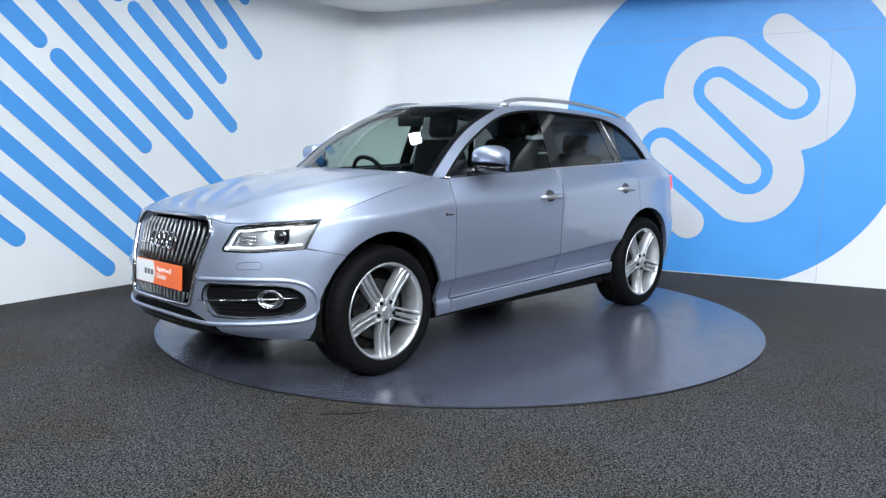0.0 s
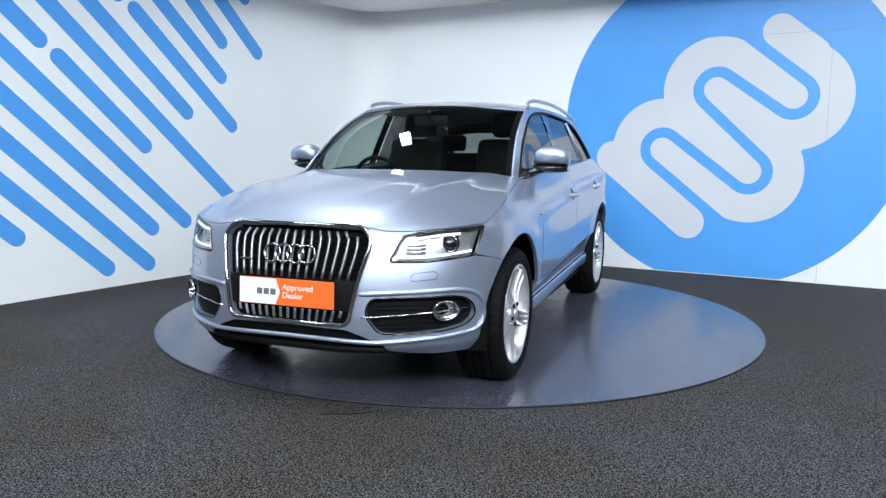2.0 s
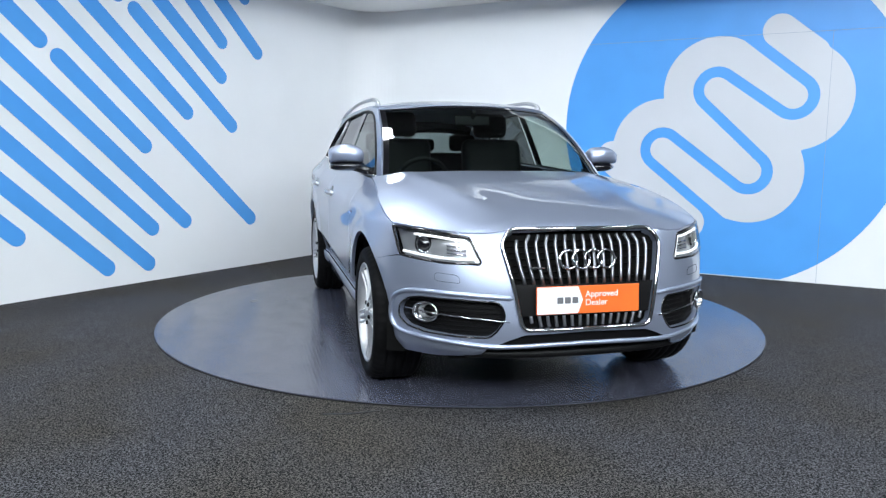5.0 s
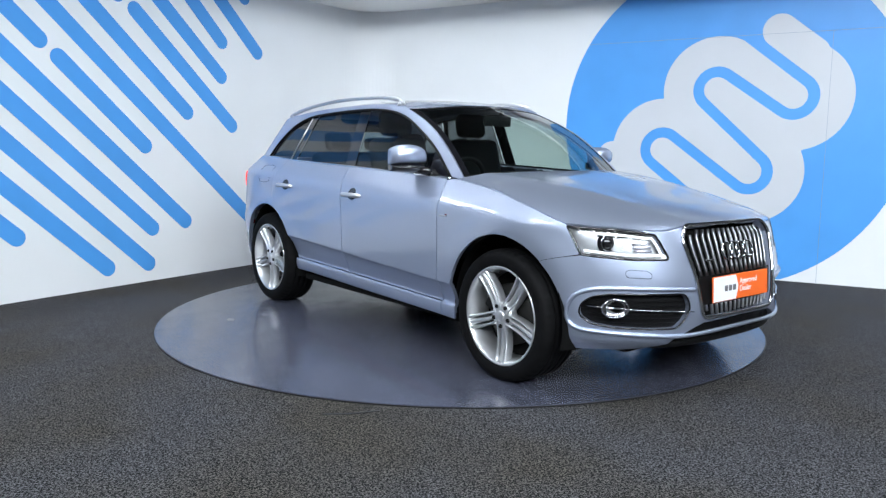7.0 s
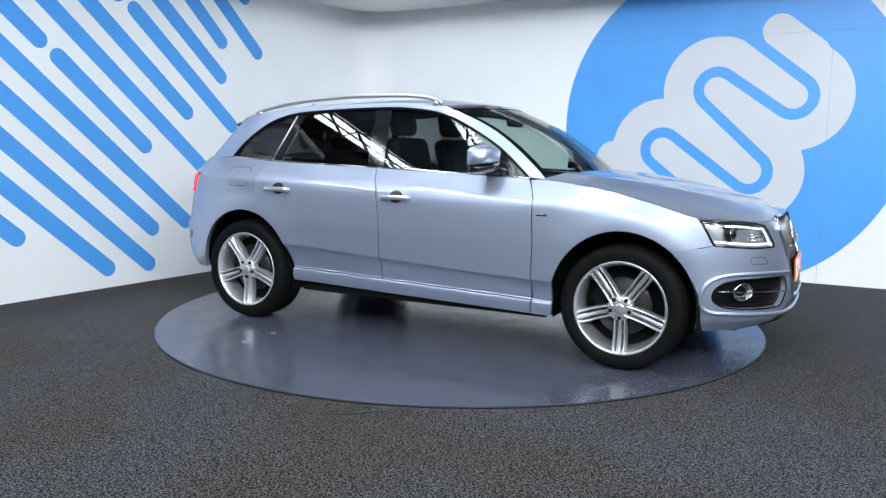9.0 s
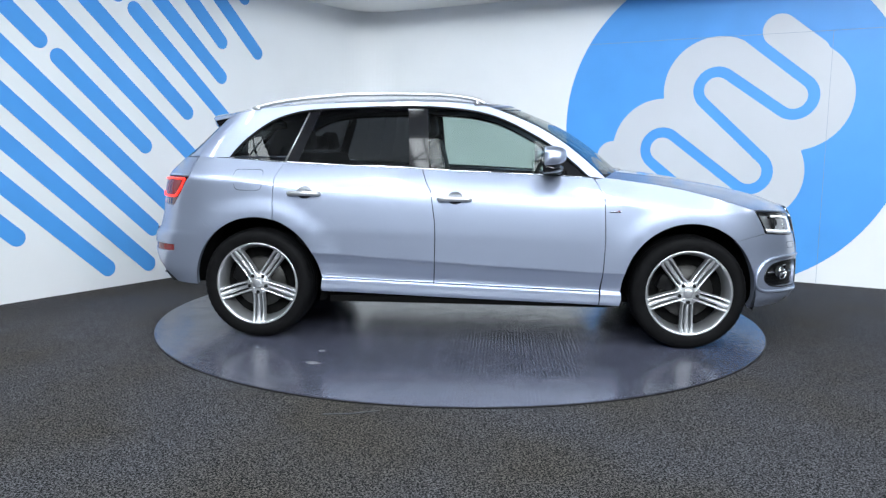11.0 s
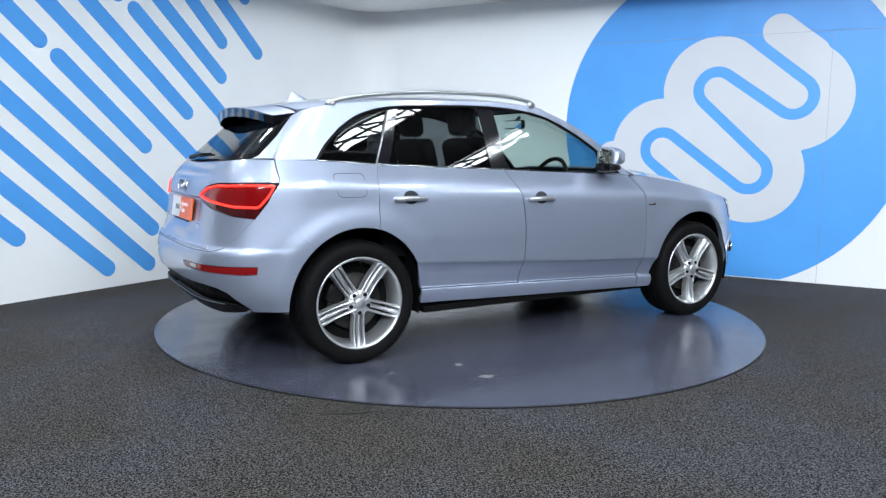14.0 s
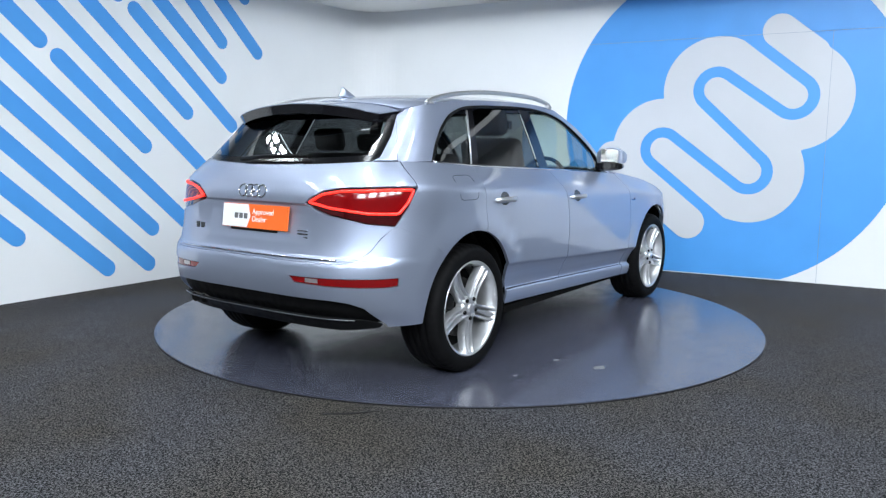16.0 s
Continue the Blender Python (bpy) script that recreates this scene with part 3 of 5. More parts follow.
def sweep(path, r, n=8, flat=1.0, closed=False, up=Vector((0, 0, 1))):
    """A tube along points; flat squashes it along up."""
    path = [Vector(p) for p in path]
    rings = []
    m = len(path)
    for i, p in enumerate(path):
        a, b = (path[i - 1], path[(i + 1) % m]) if closed else (path[max(i - 1, 0)], path[min(i + 1, m - 1)])
        t = (b - a).normalized()
        x = t.cross(up)
        x = x.normalized() if x.length > 1e-6 else Vector((1, 0, 0))
        y = x.cross(t)
        rr = r[i] if isinstance(r, (list, tuple)) else r
        rings.append([p + x * rr * math.cos(k * 2 * math.pi / n) + y * rr * flat * math.sin(k * 2 * math.pi / n) for k in range(n)])
    if closed:
        rings.append(rings[0])
        bm = loft(rings, caps=False)
        bmesh.ops.remove_doubles(bm, verts=bm.verts, dist=1e-6)
        return bm
    return loft(rings)


def smooth_path(pts, n=8):
    """A Catmull-Rom line through points."""
    pts = [Vector(p) for p in pts]
    out = []
    for i in range(len(pts) - 1):
        p0, p1, p2, p3 = pts[max(i - 1, 0)], pts[i], pts[i + 1], pts[min(i + 2, len(pts) - 1)]
        for k in range(n):
            t = k / n
            out.append(0.5 * (2 * p1 + (p2 - p0) * t + (2 * p0 - 5 * p1 + 4 * p2 - p3) * t * t + (3 * p1 - p0 - 3 * p2 + p3) * t ** 3))
    return out + [pts[-1]]


def lathe(profile, n=48, axis="y"):
    """Spins (radius, offset) points round the y axis."""
    rings = []
    for r, o in profile:
        rings.append([Vector((r * math.cos(k * 2 * math.pi / n), o, r * math.sin(k * 2 * math.pi / n))) for k in range(n)])
    return loft(rings, caps=False)


def merge(*bms):
    out = bmesh.new()
    for b in bms:
        me = bpy.data.meshes.new("tmp")
        b.to_mesh(me)
        b.free()
        out.from_mesh(me)
        bpy.data.meshes.remove(me)
    return out


def moved(bm, m):
    bmesh.ops.transform(bm, matrix=m, verts=bm.verts)
    return bm


CAR = tagged(new("car"), "silver five-door SUV with chrome grille parked on the turntable", "car")


# ---- painted panels ----
SPLIT = [(1.71, 0.708), (1.80, 0.730)]
LAMP_OUT_LOW, LAMP_OUT_TOP = (1.888, 0.746), (1.80, 0.890)
LAMP = side_pts(LAMP_OUT_TOP, LAMP_OUT_LOW) + front_pts((0.66, 0.727), (0.508, 0.726), (0.500, 0.742), (0.545, 0.854), (0.60, 0.865), (0.70, 0.879))


def hood_z(s):
    x = body(s, 0.89).x
    if x <= 1.8:
        return HOOD_EDGE(x)
    y = body(s, 0.89).y
    return 0.898 - 0.031 * clamp01((0.85 - y) / 0.30) if y > 0.55 else 0.867 + 0.018 * clamp01((0.47 - y) / 0.12)


def hood_boundary():
    out, s = [], 0.0
    top = sx(0.86, 1.09)
    n = 300
    for i in range(n + 1):
        s = top * i / n
        out.append(body(s, hood_z(s)))
    return out


HOOD_RIM = hood_boundary()


def hood_edge_at(x):
    """Half width and height of the hood's rim at x."""
    for a, b in zip(HOOD_RIM, HOOD_RIM[1:]):
        if b.x <= x <= a.x:
            t = (a.x - x) / max(a.x - b.x, 1e-9)
            return a.y + (b.y - a.y) * t, a.z + (b.z - a.z) * t
    return (HOOD_RIM[-1].y, HOOD_RIM[-1].z) if x < HOOD_RIM[-1].x else (0.001, HOOD_RIM[0].z)


def hood_surface(x, y):
    ye, ze = hood_edge_at(x)
    q = clamp01(abs(y) / max(ye, 0.05))
    zs = HOOD_SOFT(x)
    zc = max(HOOD_MID(x), zs)
    yc = 0.36 + (2.1 - x) * 0.22
    ridge = 0.008 * math.exp(-((abs(y) - yc) / 0.07) ** 2) * clamp01((2.12 - x) / 0.35) * clamp01((1 - q) / 0.2)
    return Vector((x, y, zs + (zc - zs) * (1 - q ** 2.6) + (ze - zs) * q ** 8 + ridge))


DLO_TOP = [(0.765, 1.094), (0.58, 1.252), (0.388, 1.371), (0.159, 1.478), (-0.08, 1.529), (-0.43, 1.545), (-1.02, 1.522), (-1.25, 1.480), (-1.39, 1.413), (-1.53, 1.297), (-1.610, 1.196)]


def windscreen_edge(t):
    """The edge of the windscreen from its foot to the roof."""
    x = 0.875 - 0.745 * t
    z = 1.085 + 0.455 * t + 0.075 * math.sin(math.pi * t) * (1 - 0.25 * t)
    return x, min(z, ROOF_EDGE(x) if x < 0.13 else 9)


def along(poly_fn, n):
    return [poly_fn(i / n) for i in range(n + 1)]


def build_panels():
    P = dict(parent=CAR, mat=M_PAINT, dv=0.02)
    for sd in (1, -1):
        k = dict(P, sides=(sd,))
        # front wing
        top = [(s, hood_z(s)) for s in [sx(0.86, 1.09) + (sx(1.80, 0.89) - sx(0.86, 1.09)) * i / 14 for i in range(15)]]
        wing = top + side_pts((1.880, 0.749)) + side_pts(*reversed(SPLIT)) + arch_pts(WHEEL_X, 48, 188, 24) + side_pts((0.975, 0.264), (0.845, 0.266), (0.858, 0.45), (0.868, 0.70), (0.855, 0.97), (0.822, 1.04), (0.80, 1.08))
        patch("front_wing", wing, body, **dict(k, dv=0.012))
        belt = lambda a, b, n=10: side_pts(*[(a + (b - a) * i / n, BELT(a + (b - a) * i / n)) for i in range(n + 1)])
        fd = belt(0.79, -0.318) + side_pts((-0.285, 1.05), (-0.252, 0.993), (-0.225, 0.80), (-0.221, 0.70), (-0.225, 0.516), (-0.232, 0.3872), (0.845, 0.3538), (0.858, 0.45), (0.868, 0.70), (0.855, 0.97), (0.822, 1.04))
        patch("front_door", fd, body, gap=0.003, **dict(k, dv=0.009))
        rd = belt(-0.318, -1.235) + side_pts((-1.262, 1.12), (-1.281, 1.065), (-1.289, 0.927), (-1.285, 0.85)) + arch_pts(-WHEEL_X, 74.5, 8, 12)[:] + side_pts((-0.975, 0.4102), (-0.232, 0.3872), (-0.225, 0.516), (-0.221, 0.70), (-0.225, 0.80), (-0.252, 0.993), (-0.285, 1.05))
        patch("rear_door", rd, body, gap=0.003, **dict(k, dv=0.009))
        sill = side_pts((0.845, 0.3538), (-0.232, 0.3872), (-0.975, 0.4102), (-0.985, 0.345), (-0.98, 0.318), (-0.2, 0.293), (0.845, 0.266))
        patch("sill", sill, body, **dict(k, dv=0.009))
        # quarter panel below the belt
        q = belt(-1.235, -1.84, 6) + side_pts((-1.855, 1.10), (-1.862, 1.067), (-1.925, 0.965), (-1.990, 0.872), (-1.80, 0.80), (-1.735, 0.745)) + arch_pts(-WHEEL_X, 131, 74.5, 12) + side_pts((-1.285, 0.85), (-1.289, 0.927), (-1.281, 1.065), (-1.262, 1.12))
        patch("rear_quarter_panel", q, body, gap=0.0003, **k)
        # side frame with both pillars, round the window opening
        frame_pts = [(0.86, 1.085)] + [windscreen_edge(i / 12) for i in range(13)] + [(0.0, ROOF_EDGE(0.0))]
        frame_pts += [(-0.15 * i, ROOF_EDGE(-0.15 * i)) for i in range(1, 11)] + [(-1.64, ROOF_EDGE(-1.64) - 0.006), (-1.70, 1.44), (-1.80, 1.29), (-1.845, 1.196)]
        fr = side_pts(*frame_pts) + side_pts((-1.74, BELT(-1.74)), *reversed(DLO_TOP))
        patch("side_frame", fr, cabin, du=0.025, gap=0.0003, **k)
    # hood
    rim = [(p.x, p.y) for p in HOOD_RIM]
    rear = [(0.86 + 0.20 * (1 - (y / 0.80) ** 2), y) for y in [0.78 - 1.56 * i / 24 for i in range(25)]]
    hood = rim[:-1] + rear + [(x, -y) for x, y in reversed(rim[1:-1])]
    patch("hood", hood, hood_surface, CAR, M_PAINT, du=0.045, dv=0.045, scale=lambda p: 1.0, gap=0.004, e=0.012)
    # roof
    def roof_surface(x, c):
        ze = ROOF_EDGE(x)
        ye = cabin(sx(x, ze), ze).y
        bow = (0.16 if x > -0.7 else -0.07) * (1 - c * c) * clamp01(abs(x + 0.7) / 0.83) ** 2
        xx = x + bow
        return Vector((xx, c * ye, ze + (ROOF_MID(xx) - ze) * (1 - abs(c) ** 2.4)))
    roof = spread([(0.13, -1), (0.13, 1), (-1.66, 1), (-1.66, -1)], 0.1)
    patch("roof", roof, roof_surface, CAR, M_PAINT, du=0.09, dv=0.09, gap=0.002, scale=lambda p: 0.7)
    # windscreen
    def screen(t, c):
        x, z = windscreen_edge(t)
        y = glass_width(x, z) - 0.012
        return Vector((x + (0.21 - 0.05 * t) * (1 - c * c), c * y, z + 0.030 * t * (1 - c * c)))
    ws = spread([(0.0, -1), (0.985, -1), (0.985, 1), (0.0, 1)], 0.1)
    patch("windscreen", ws, screen, CAR, M_GLASS, du=0.1, dv=0.1, depth=0.0, gap=0.0, off=-0.004, label="curved clear windscreen")
    edge = spread([(0.0, -1), (0.985, -1), (0.985, 1), (0.0, 1), (0.0, 0.955), (0.94, 0.945), (0.94, -0.945), (0.0, -0.955)], 0.12)
    patch("windscreen_seal", edge, screen, CAR, M_GLOSS, du=0.1, dv=0.1, depth=0.01, gap=0.0, off=-0.001, label="black windscreen border")
    # cowl under the screen
    patch("cowl", spread([(-0.06, -1), (0.03, -1), (0.03, 1), (-0.06, 1)], 0.1), screen, CAR, M_BLACK, du=0.1, dv=0.1, depth=0.0, gap=0.0, off=0.004)


def build_bumpers():
    # the front bumper goes round the grille, the lamps and the side intakes
    grille = [(0.0, 0.426), (0.300, 0.428), (0.325, 0.448), (0.364, 0.63), (0.406, 0.826), (0.386, 0.862), (0.345, 0.884)]
    edge = [(s, hood_z(s)) for s in [sf(0.345, 0.884) + (sf(0.60, 0.862) - sf(0.345, 0.884)) * i / 5 for i in range(6)]]
    lamp_low = list(reversed(LAMP[1:7]))
    intake = front_pts((0.425, 0.558), (0.60, 0.563), (0.755, 0.561), (0.806, 0.546), (0.829, 0.505), (0.831, 0.45), (0.802, 0.408), (0.74, 0.393), (0.60, 0.388), (0.475, 0.388), (0.442, 0.42), (0.400, 0.483))
    intake = rounded(intake, 0.035, 4, s_scale)
    outer = front_pts(*grille) + edge + lamp_low + side_pts(*reversed(SPLIT)) + arch_pts(WHEEL_X, 48, 17.2, 6)
    mid = arch_pts(WHEEL_X, 16.6, 16.5, 1)[:1]
    # an upper and a lower piece meet at the intake's two ends
    i0 = max(range(len(intake)), key=lambda i: intake[i][0])
    loop = [intake[(i0 - k) % len(intake)] for k in range(len(intake))]
    im = min(range(len(loop)), key=lambda i: loop[i][0])
    join = front_pts((0.3325, 0.483))
    low = arch_pts(WHEEL_X, 16.6, -13, 6) + side_pts((1.87, 0.262)) + front_pts((0.80, 0.262), (0.68, 0.270), (0.56, 0.288), (0.50, 0.305))
    low2 = front_pts((0.480, 0.335), (0.44, 0.352), (0.385, 0.378), (0.31, 0.404), (0.0, 0.412))
    upper = join + outer[3:] + mid + loop[:im + 1]
    lower = outer[:3] + join + loop[im:] + loop[:1] + mid + low[1:] + low2
    for name, poly, sides in (("bumper_corner", upper, (1,)), ("bumper_corner", upper, (-1,)), ("front_bumper", lower, (1, -1))):
        patch(name, poly, body, CAR, M_PAINT, du=0.025, dv=0.012, sides=sides, depth=0.035, gap=0.0)
    patch("lower_intake", front_pts((0.0, 0.292), (0.50, 0.292), (0.50, 0.33)) + low2, body, CAR, M_BLACK, du=0.03, dv=0.03, sides=(1, -1), depth=0.0, off=-0.03, gap=-0.004, label="black lower air intake")
    # the bright ridge leaves the grille, turns round the intake and runs on under the middle
    bend = smooth_path([(0.372, 0.577, 0), (0.48, 0.584, 0), (0.62, 0.590, 0), (0.765, 0.590, 0), (0.825, 0.570, 0), (0.850, 0.52, 0), (0.853, 0.44, 0), (0.832, 0.384, 0), (0.77, 0.368, 0), (0.60, 0.357, 0), (0.46, 0.347, 0), (0.34, 0.350, 0), (0.17, 0.356, 0), (0.0, 0.358, 0)], 6)
    half = [body(sf(p.x, p.y), p.y) + body_normal(sf(p.x, p.y), p.y) * 0.003 for p in bend]
    pts = half + [p * Vector((1, -1, 1)) for p in reversed(half[:-1])]
    part("bumper_ridge", sweep(pts, [0.006] + [0.0115] * (len(pts) - 2) + [0.006], 10, up=Vector((1, 0, 0))), M_PAINT, CAR, "raised silver ridge round the intakes", True)
    part("lower_valance", sweep([(body(sf(abs(y), 0.30), 0.300) + Vector((-0.03, 0, 0))) * Vector((1, math.copysign(1, y), 1)) for y in [0.56 - 1.12 * i / 24 for i in range(25)]], 0.022, 8), M_BLACK, CAR, "black lower valance", True)
    for sd in (1, -1):
        ins = patch("side_intake", intake, body, CAR, M_BLACK, du=0.03, dv=0.03, sides=(sd,), depth=0.0, off=-0.032, gap=-0.006, label="black honeycomb side intake")
        fs = lambda s, z, o: (lambda p, n: (p + n * o) * Vector((1, sd, 1)))(body(s, z), body_normal(s, z))
        ring = spread(inset(intake, -0.001), 0.02)
        part("intake_frame", sweep([fs(s, z, -0.002) for s, z in ring], 0.0045, 8, closed=True, up=Vector((1, 0.5 * sd, 0))), M_GLOSS, ins, "black inner edge", True)
        # honeycomb ribs
        bms = []
        for k in range(9):
            z = 0.39 + 0.022 * k
            ys = [y for y in [0.42 + 0.01 * j for j in range(43)] if inside(intake, (sf(y, z), z))]
            if len(ys) > 3:
                bms.append(sweep([fs(sf(y, z + 0.004 * (j % 2)), z + 0.004 * (j % 2), -0.026) for j, y in enumerate(ys)], 0.0022, 4))
        part("honeycomb", merge(*bms), M_BLACK, ins)
        # blade and fog lamp
        part("blade", sweep([fs(sf(y, 0.468 + 0.06 * (y - 0.38)), 0.468 + 0.06 * (y - 0.38), -0.010 if y > 0.45 else 0.003) for y in [0.385 + 0.43 * i / 14 for i in range(15)]], 0.0055, 6, flat=0.7), M_CHROME, ins, "thin chrome blade", True)
        c, n = body(sf(0.738, 0.492), 0.492), body_normal(sf(0.738, 0.492), 0.492)
        n = (n + Vector((0.25, 0, 0))).normalized()
        q = n.to_track_quat("Y", "Z").to_matrix().to_4x4()
        m = Matrix.Diagonal((1, sd, 1, 1)) @ Matrix.Translation(c - n * 0.012) @ q @ Matrix.Diagonal((1.25, 1, 0.9, 1))
        fog = part("fog_lamp", moved(lathe([(0.036, 0.0), (0.052, 0.004), (0.056, 0.016), (0.050, 0.022), (0.046, 0.016), (0.043, -0.004)], 28), m), M_CHROME, CAR, "round fog lamp with chrome ring", True)
        part("reflector", moved(lathe([(0.0, -0.03), (0.02, -0.028), (0.036, -0.018), (0.045, 0.0)], 24), m), M_LAMP_BOWL, fog, "", True)
        part("lens", moved(lathe([(0.0, 0.010), (0.03, 0.008), (0.046, 0.004)], 24), m), M_LENS, fog)
        # washer cover outline on the bumper
        wc = front_pts((0.60, 0.640), (0.700, 0.646), (0.705, 0.672), (0.69, 0.684), (0.615, 0.678), (0.598, 0.664))
        part("washer_cover", sweep([fs(s, z, 0.0) for s, z in spread(rounded(wc, 0.012, 3, s_scale), 0.02)], 0.0012, 4, closed=True), M_UNDER, CAR, "headlamp washer cover seam")


def body_normal(s, z):
    e = 0.002
    n = (body(s + e, z) - body(s - e, z)).cross(body(s, z + e) - body(s, z - e)).normalized()
    p = body(s, z)
    return n if n.dot(p - Vector((max(-1.2, min(1.2, p.x)), 0, 0.7))) > 0 else -n


def inside(poly, p):
    c = False
    for i, a in enumerate(poly):
        b = poly[i - 1]
        if (a[1] > p[1]) != (b[1] > p[1]) and p[0] < (b[0] - a[0]) * (p[1] - a[1]) / (b[1] - a[1]) + a[0]:
            c = not c
    return c


def build_rear():
    tail = rear_pts((0.395, 0.974), (0.425, 1.003), (0.50, 1.044), (0.60, 1.061)) + side_pts((-2.0, 1.070), (-1.866, 1.070), (-1.925, 0.965), (-1.990, 0.872)) + rear_pts((0.74, 0.885), (0.55, 0.925))
    gate = rear_pts((0.0, 0.686), (0.50, 0.684), (0.655, 0.684), (0.712, 0.698), (0.765, 0.745), (0.800, 0.812)) + [tail[7]] + [tail[8], tail[9], tail[0], tail[1], tail[2], tail[3], tail[4], tail[5]]
    gate += side_pts((-1.855, 1.10), (-1.845, 1.196)) + rear_pts((0.64, 1.196), (0.35, 1.180), (0.0, 1.172))
    patch("tailgate", gate, body, CAR, M_PAINT, sides=(1, -1), du=0.02, dv=0.01, gap=0.003)
    # upper tailgate beside and under the window
    win = rear_pts((0.0, 1.176), (0.35, 1.184), (0.655, 1.199), (0.674, 1.218), (0.654, 1.33), (0.615, 1.448), (0.0, 1.458), cab=True)
    up = side_pts((-1.845, 1.200), (-1.80, 1.29), (-1.70, 1.44), (-1.645, 1.484)) + [win[5], win[4], win[3], win[2]]
    patch("tailgate_pillar", up, cabin, CAR, M_PAINT, sides=(1,), du=0.02)
    patch("tailgate_pillar", up, cabin, CAR, M_PAINT, sides=(-1,), du=0.02)
    patch("rear_window", win, cabin, CAR, M_REAR_GLASS, sides=(1, -1), depth=0.0, gap=0.001, off=-0.006, label="dark tinted rear window")
    rim = rear_pts((0.0, 1.176), (0.35, 1.184), (0.655, 1.199), (0.674, 1.218), (0.654, 1.33), (0.615, 1.448), (0.0, 1.458), (0.0, 1.425), (0.580, 1.42), (0.620, 1.32), (0.634, 1.23), (0.33, 1.212), (0.0, 1.205), cab=True)
    patch("window_border", rim, cabin, CAR, M_FRIT, sides=(1, -1), depth=0.0, gap=0.0, off=-0.003, label="black glass border")
    # bumper
    refl = rear_pts((0.360, 0.612), (0.40, 0.578), (0.60, 0.568)) + side_pts((-2.05, 0.563), (-1.992, 0.568), (-1.988, 0.612))
    top = side_pts((-1.735, 0.745), (-1.80, 0.80), (-1.990, 0.872)) + rear_pts((0.800, 0.812), (0.765, 0.745), (0.712, 0.698), (0.655, 0.684), (0.50, 0.684), (0.0, 0.686))
    bot = rear_pts((0.0, 0.502), (0.60, 0.497), (0.69, 0.486), (0.75, 0.460), (0.782, 0.41), (0.803, 0.366)) + side_pts((-2.00, 0.352))
    arch = arch_pts(-WHEEL_X, 182.6, 131, 12)
    # an upper and a lower piece meet at the reflector's two ends
    mid, centre = arch[6], rear_pts((0.0, 0.605))
    upper = top + centre + [refl[0], refl[5], refl[4], mid] + arch[7:]
    lower = centre + bot + arch[:7] + [refl[4], refl[3], refl[2], refl[1], refl[0]]
    for poly in (upper, lower):
        patch("rear_bumper", poly, body, CAR, M_PAINT, sides=(1, -1), du=0.025, dv=0.02, depth=0.03, gap=0.0)
    diff = rear_pts((0.0, 0.502), (0.60, 0.497), (0.69, 0.486), (0.75, 0.460), (0.782, 0.41), (0.803, 0.366), (0.70, 0.355), (0.0, 0.365))
    patch("diffuser", diff, body, CAR, M_BLACK, sides=(1, -1), du=0.03, dv=0.02, depth=0.0, off=-0.03, gap=-0.004, label="black plastic rear diffuser insert")
    low = rear_pts((0.0, 0.392), (0.68, 0.392), (0.74, 0.385), (0.79, 0.364), (0.77, 0.345), (0.6, 0.322), (0.0, 0.322))
    patch("lower_valance", low, body, CAR, M_BLACK, sides=(1, -1), du=0.03, dv=0.02, depth=0.01, gap=0.0, off=-0.004)
    part("diffuser_trim", sweep([body(sr(y, 0.391), 0.391) + body_normal(sr(y, 0.391), 0.391) * 0.001 for y in [-0.69 + 1.38 * i / 30 for i in range(31)]], 0.0045, 6, flat=0.7), M_BAR, CAR, "thin grey trim line", True)
    part("tailgate_trim", sweep([body(sr(y, 0.698), 0.698) + body_normal(sr(y, 0.698), 0.698) * 0.003 for y in [-0.63 + 1.26 * i / 30 for i in range(31)]], 0.0065, 6, flat=0.8), M_CHROME, CAR, "thin chrome strip", True)
    for sd in (1, -1):
        lamp = patch("tail_lamp", tail, body, CAR, M_RED_DARK, sides=(sd,), du=0.02, dv=0.02, depth=0.03, off=-0.006, gap=0.003, label="red wraparound tail lamp, lit")
        core = tail[:6] + side_pts((-1.915, 0.985), (-1.970, 0.918)) + rear_pts((0.74, 0.920), (0.55, 0.944))
        patch("inner_lens", inset(core, 0.012), body, lamp, M_RED, sides=(sd,), du=0.02, dv=0.02, depth=0.0, off=-0.0035, gap=0.0)
        ring = spread(rounded(inset(core, 0.016), 0.02, 3, s_scale), 0.02)
        part("light_tube", sweep([(body(s, z) + body_normal(s, z) * 0.001) * Vector((1, sd, 1)) for s, z in ring], 0.0066, 8, closed=True, up=Vector((1, 0, 0))), M_RED_GLOW, lamp, "glowing red light tube", True)
        rf = patch("reflector_strip", refl, body, CAR, M_RED, sides=(sd,), du=0.02, dv=0.02, depth=0.02, off=-0.006, gap=0.003, label="red reflector strip with a clear window")
        patch("clear_window", rear_pts((0.47, 0.606), (0.47, 0.585), (0.545, 0.583), (0.545, 0.604)), body, rf, M_LAMP_BOWL, sides=(sd,), depth=0.0, off=-0.004, gap=0.0)
    for y in (0.45, 0.535):
        ex = part("exhaust_tip", sweep([(-2.00, y, 0.385), (-2.185, y, 0.378)], 0.033, 20, flat=0.9), M_DISC, CAR, "round steel exhaust tip", True)
        # the tip is solid; a black end disc paints in its shaded hollow
        part("bore_shade", sweep([(-2.17, y, 0.3785), (-2.187, y, 0.378)], 0.029, 20, flat=0.9), M_UNDER, ex)
    # spoiler over the rear window
    def spoiler(x, c):
        ye = 0.605 - 0.05 * clamp01((-1.66 - x) / 0.17)
        xx = x - 0.07 * (1 - c * c)
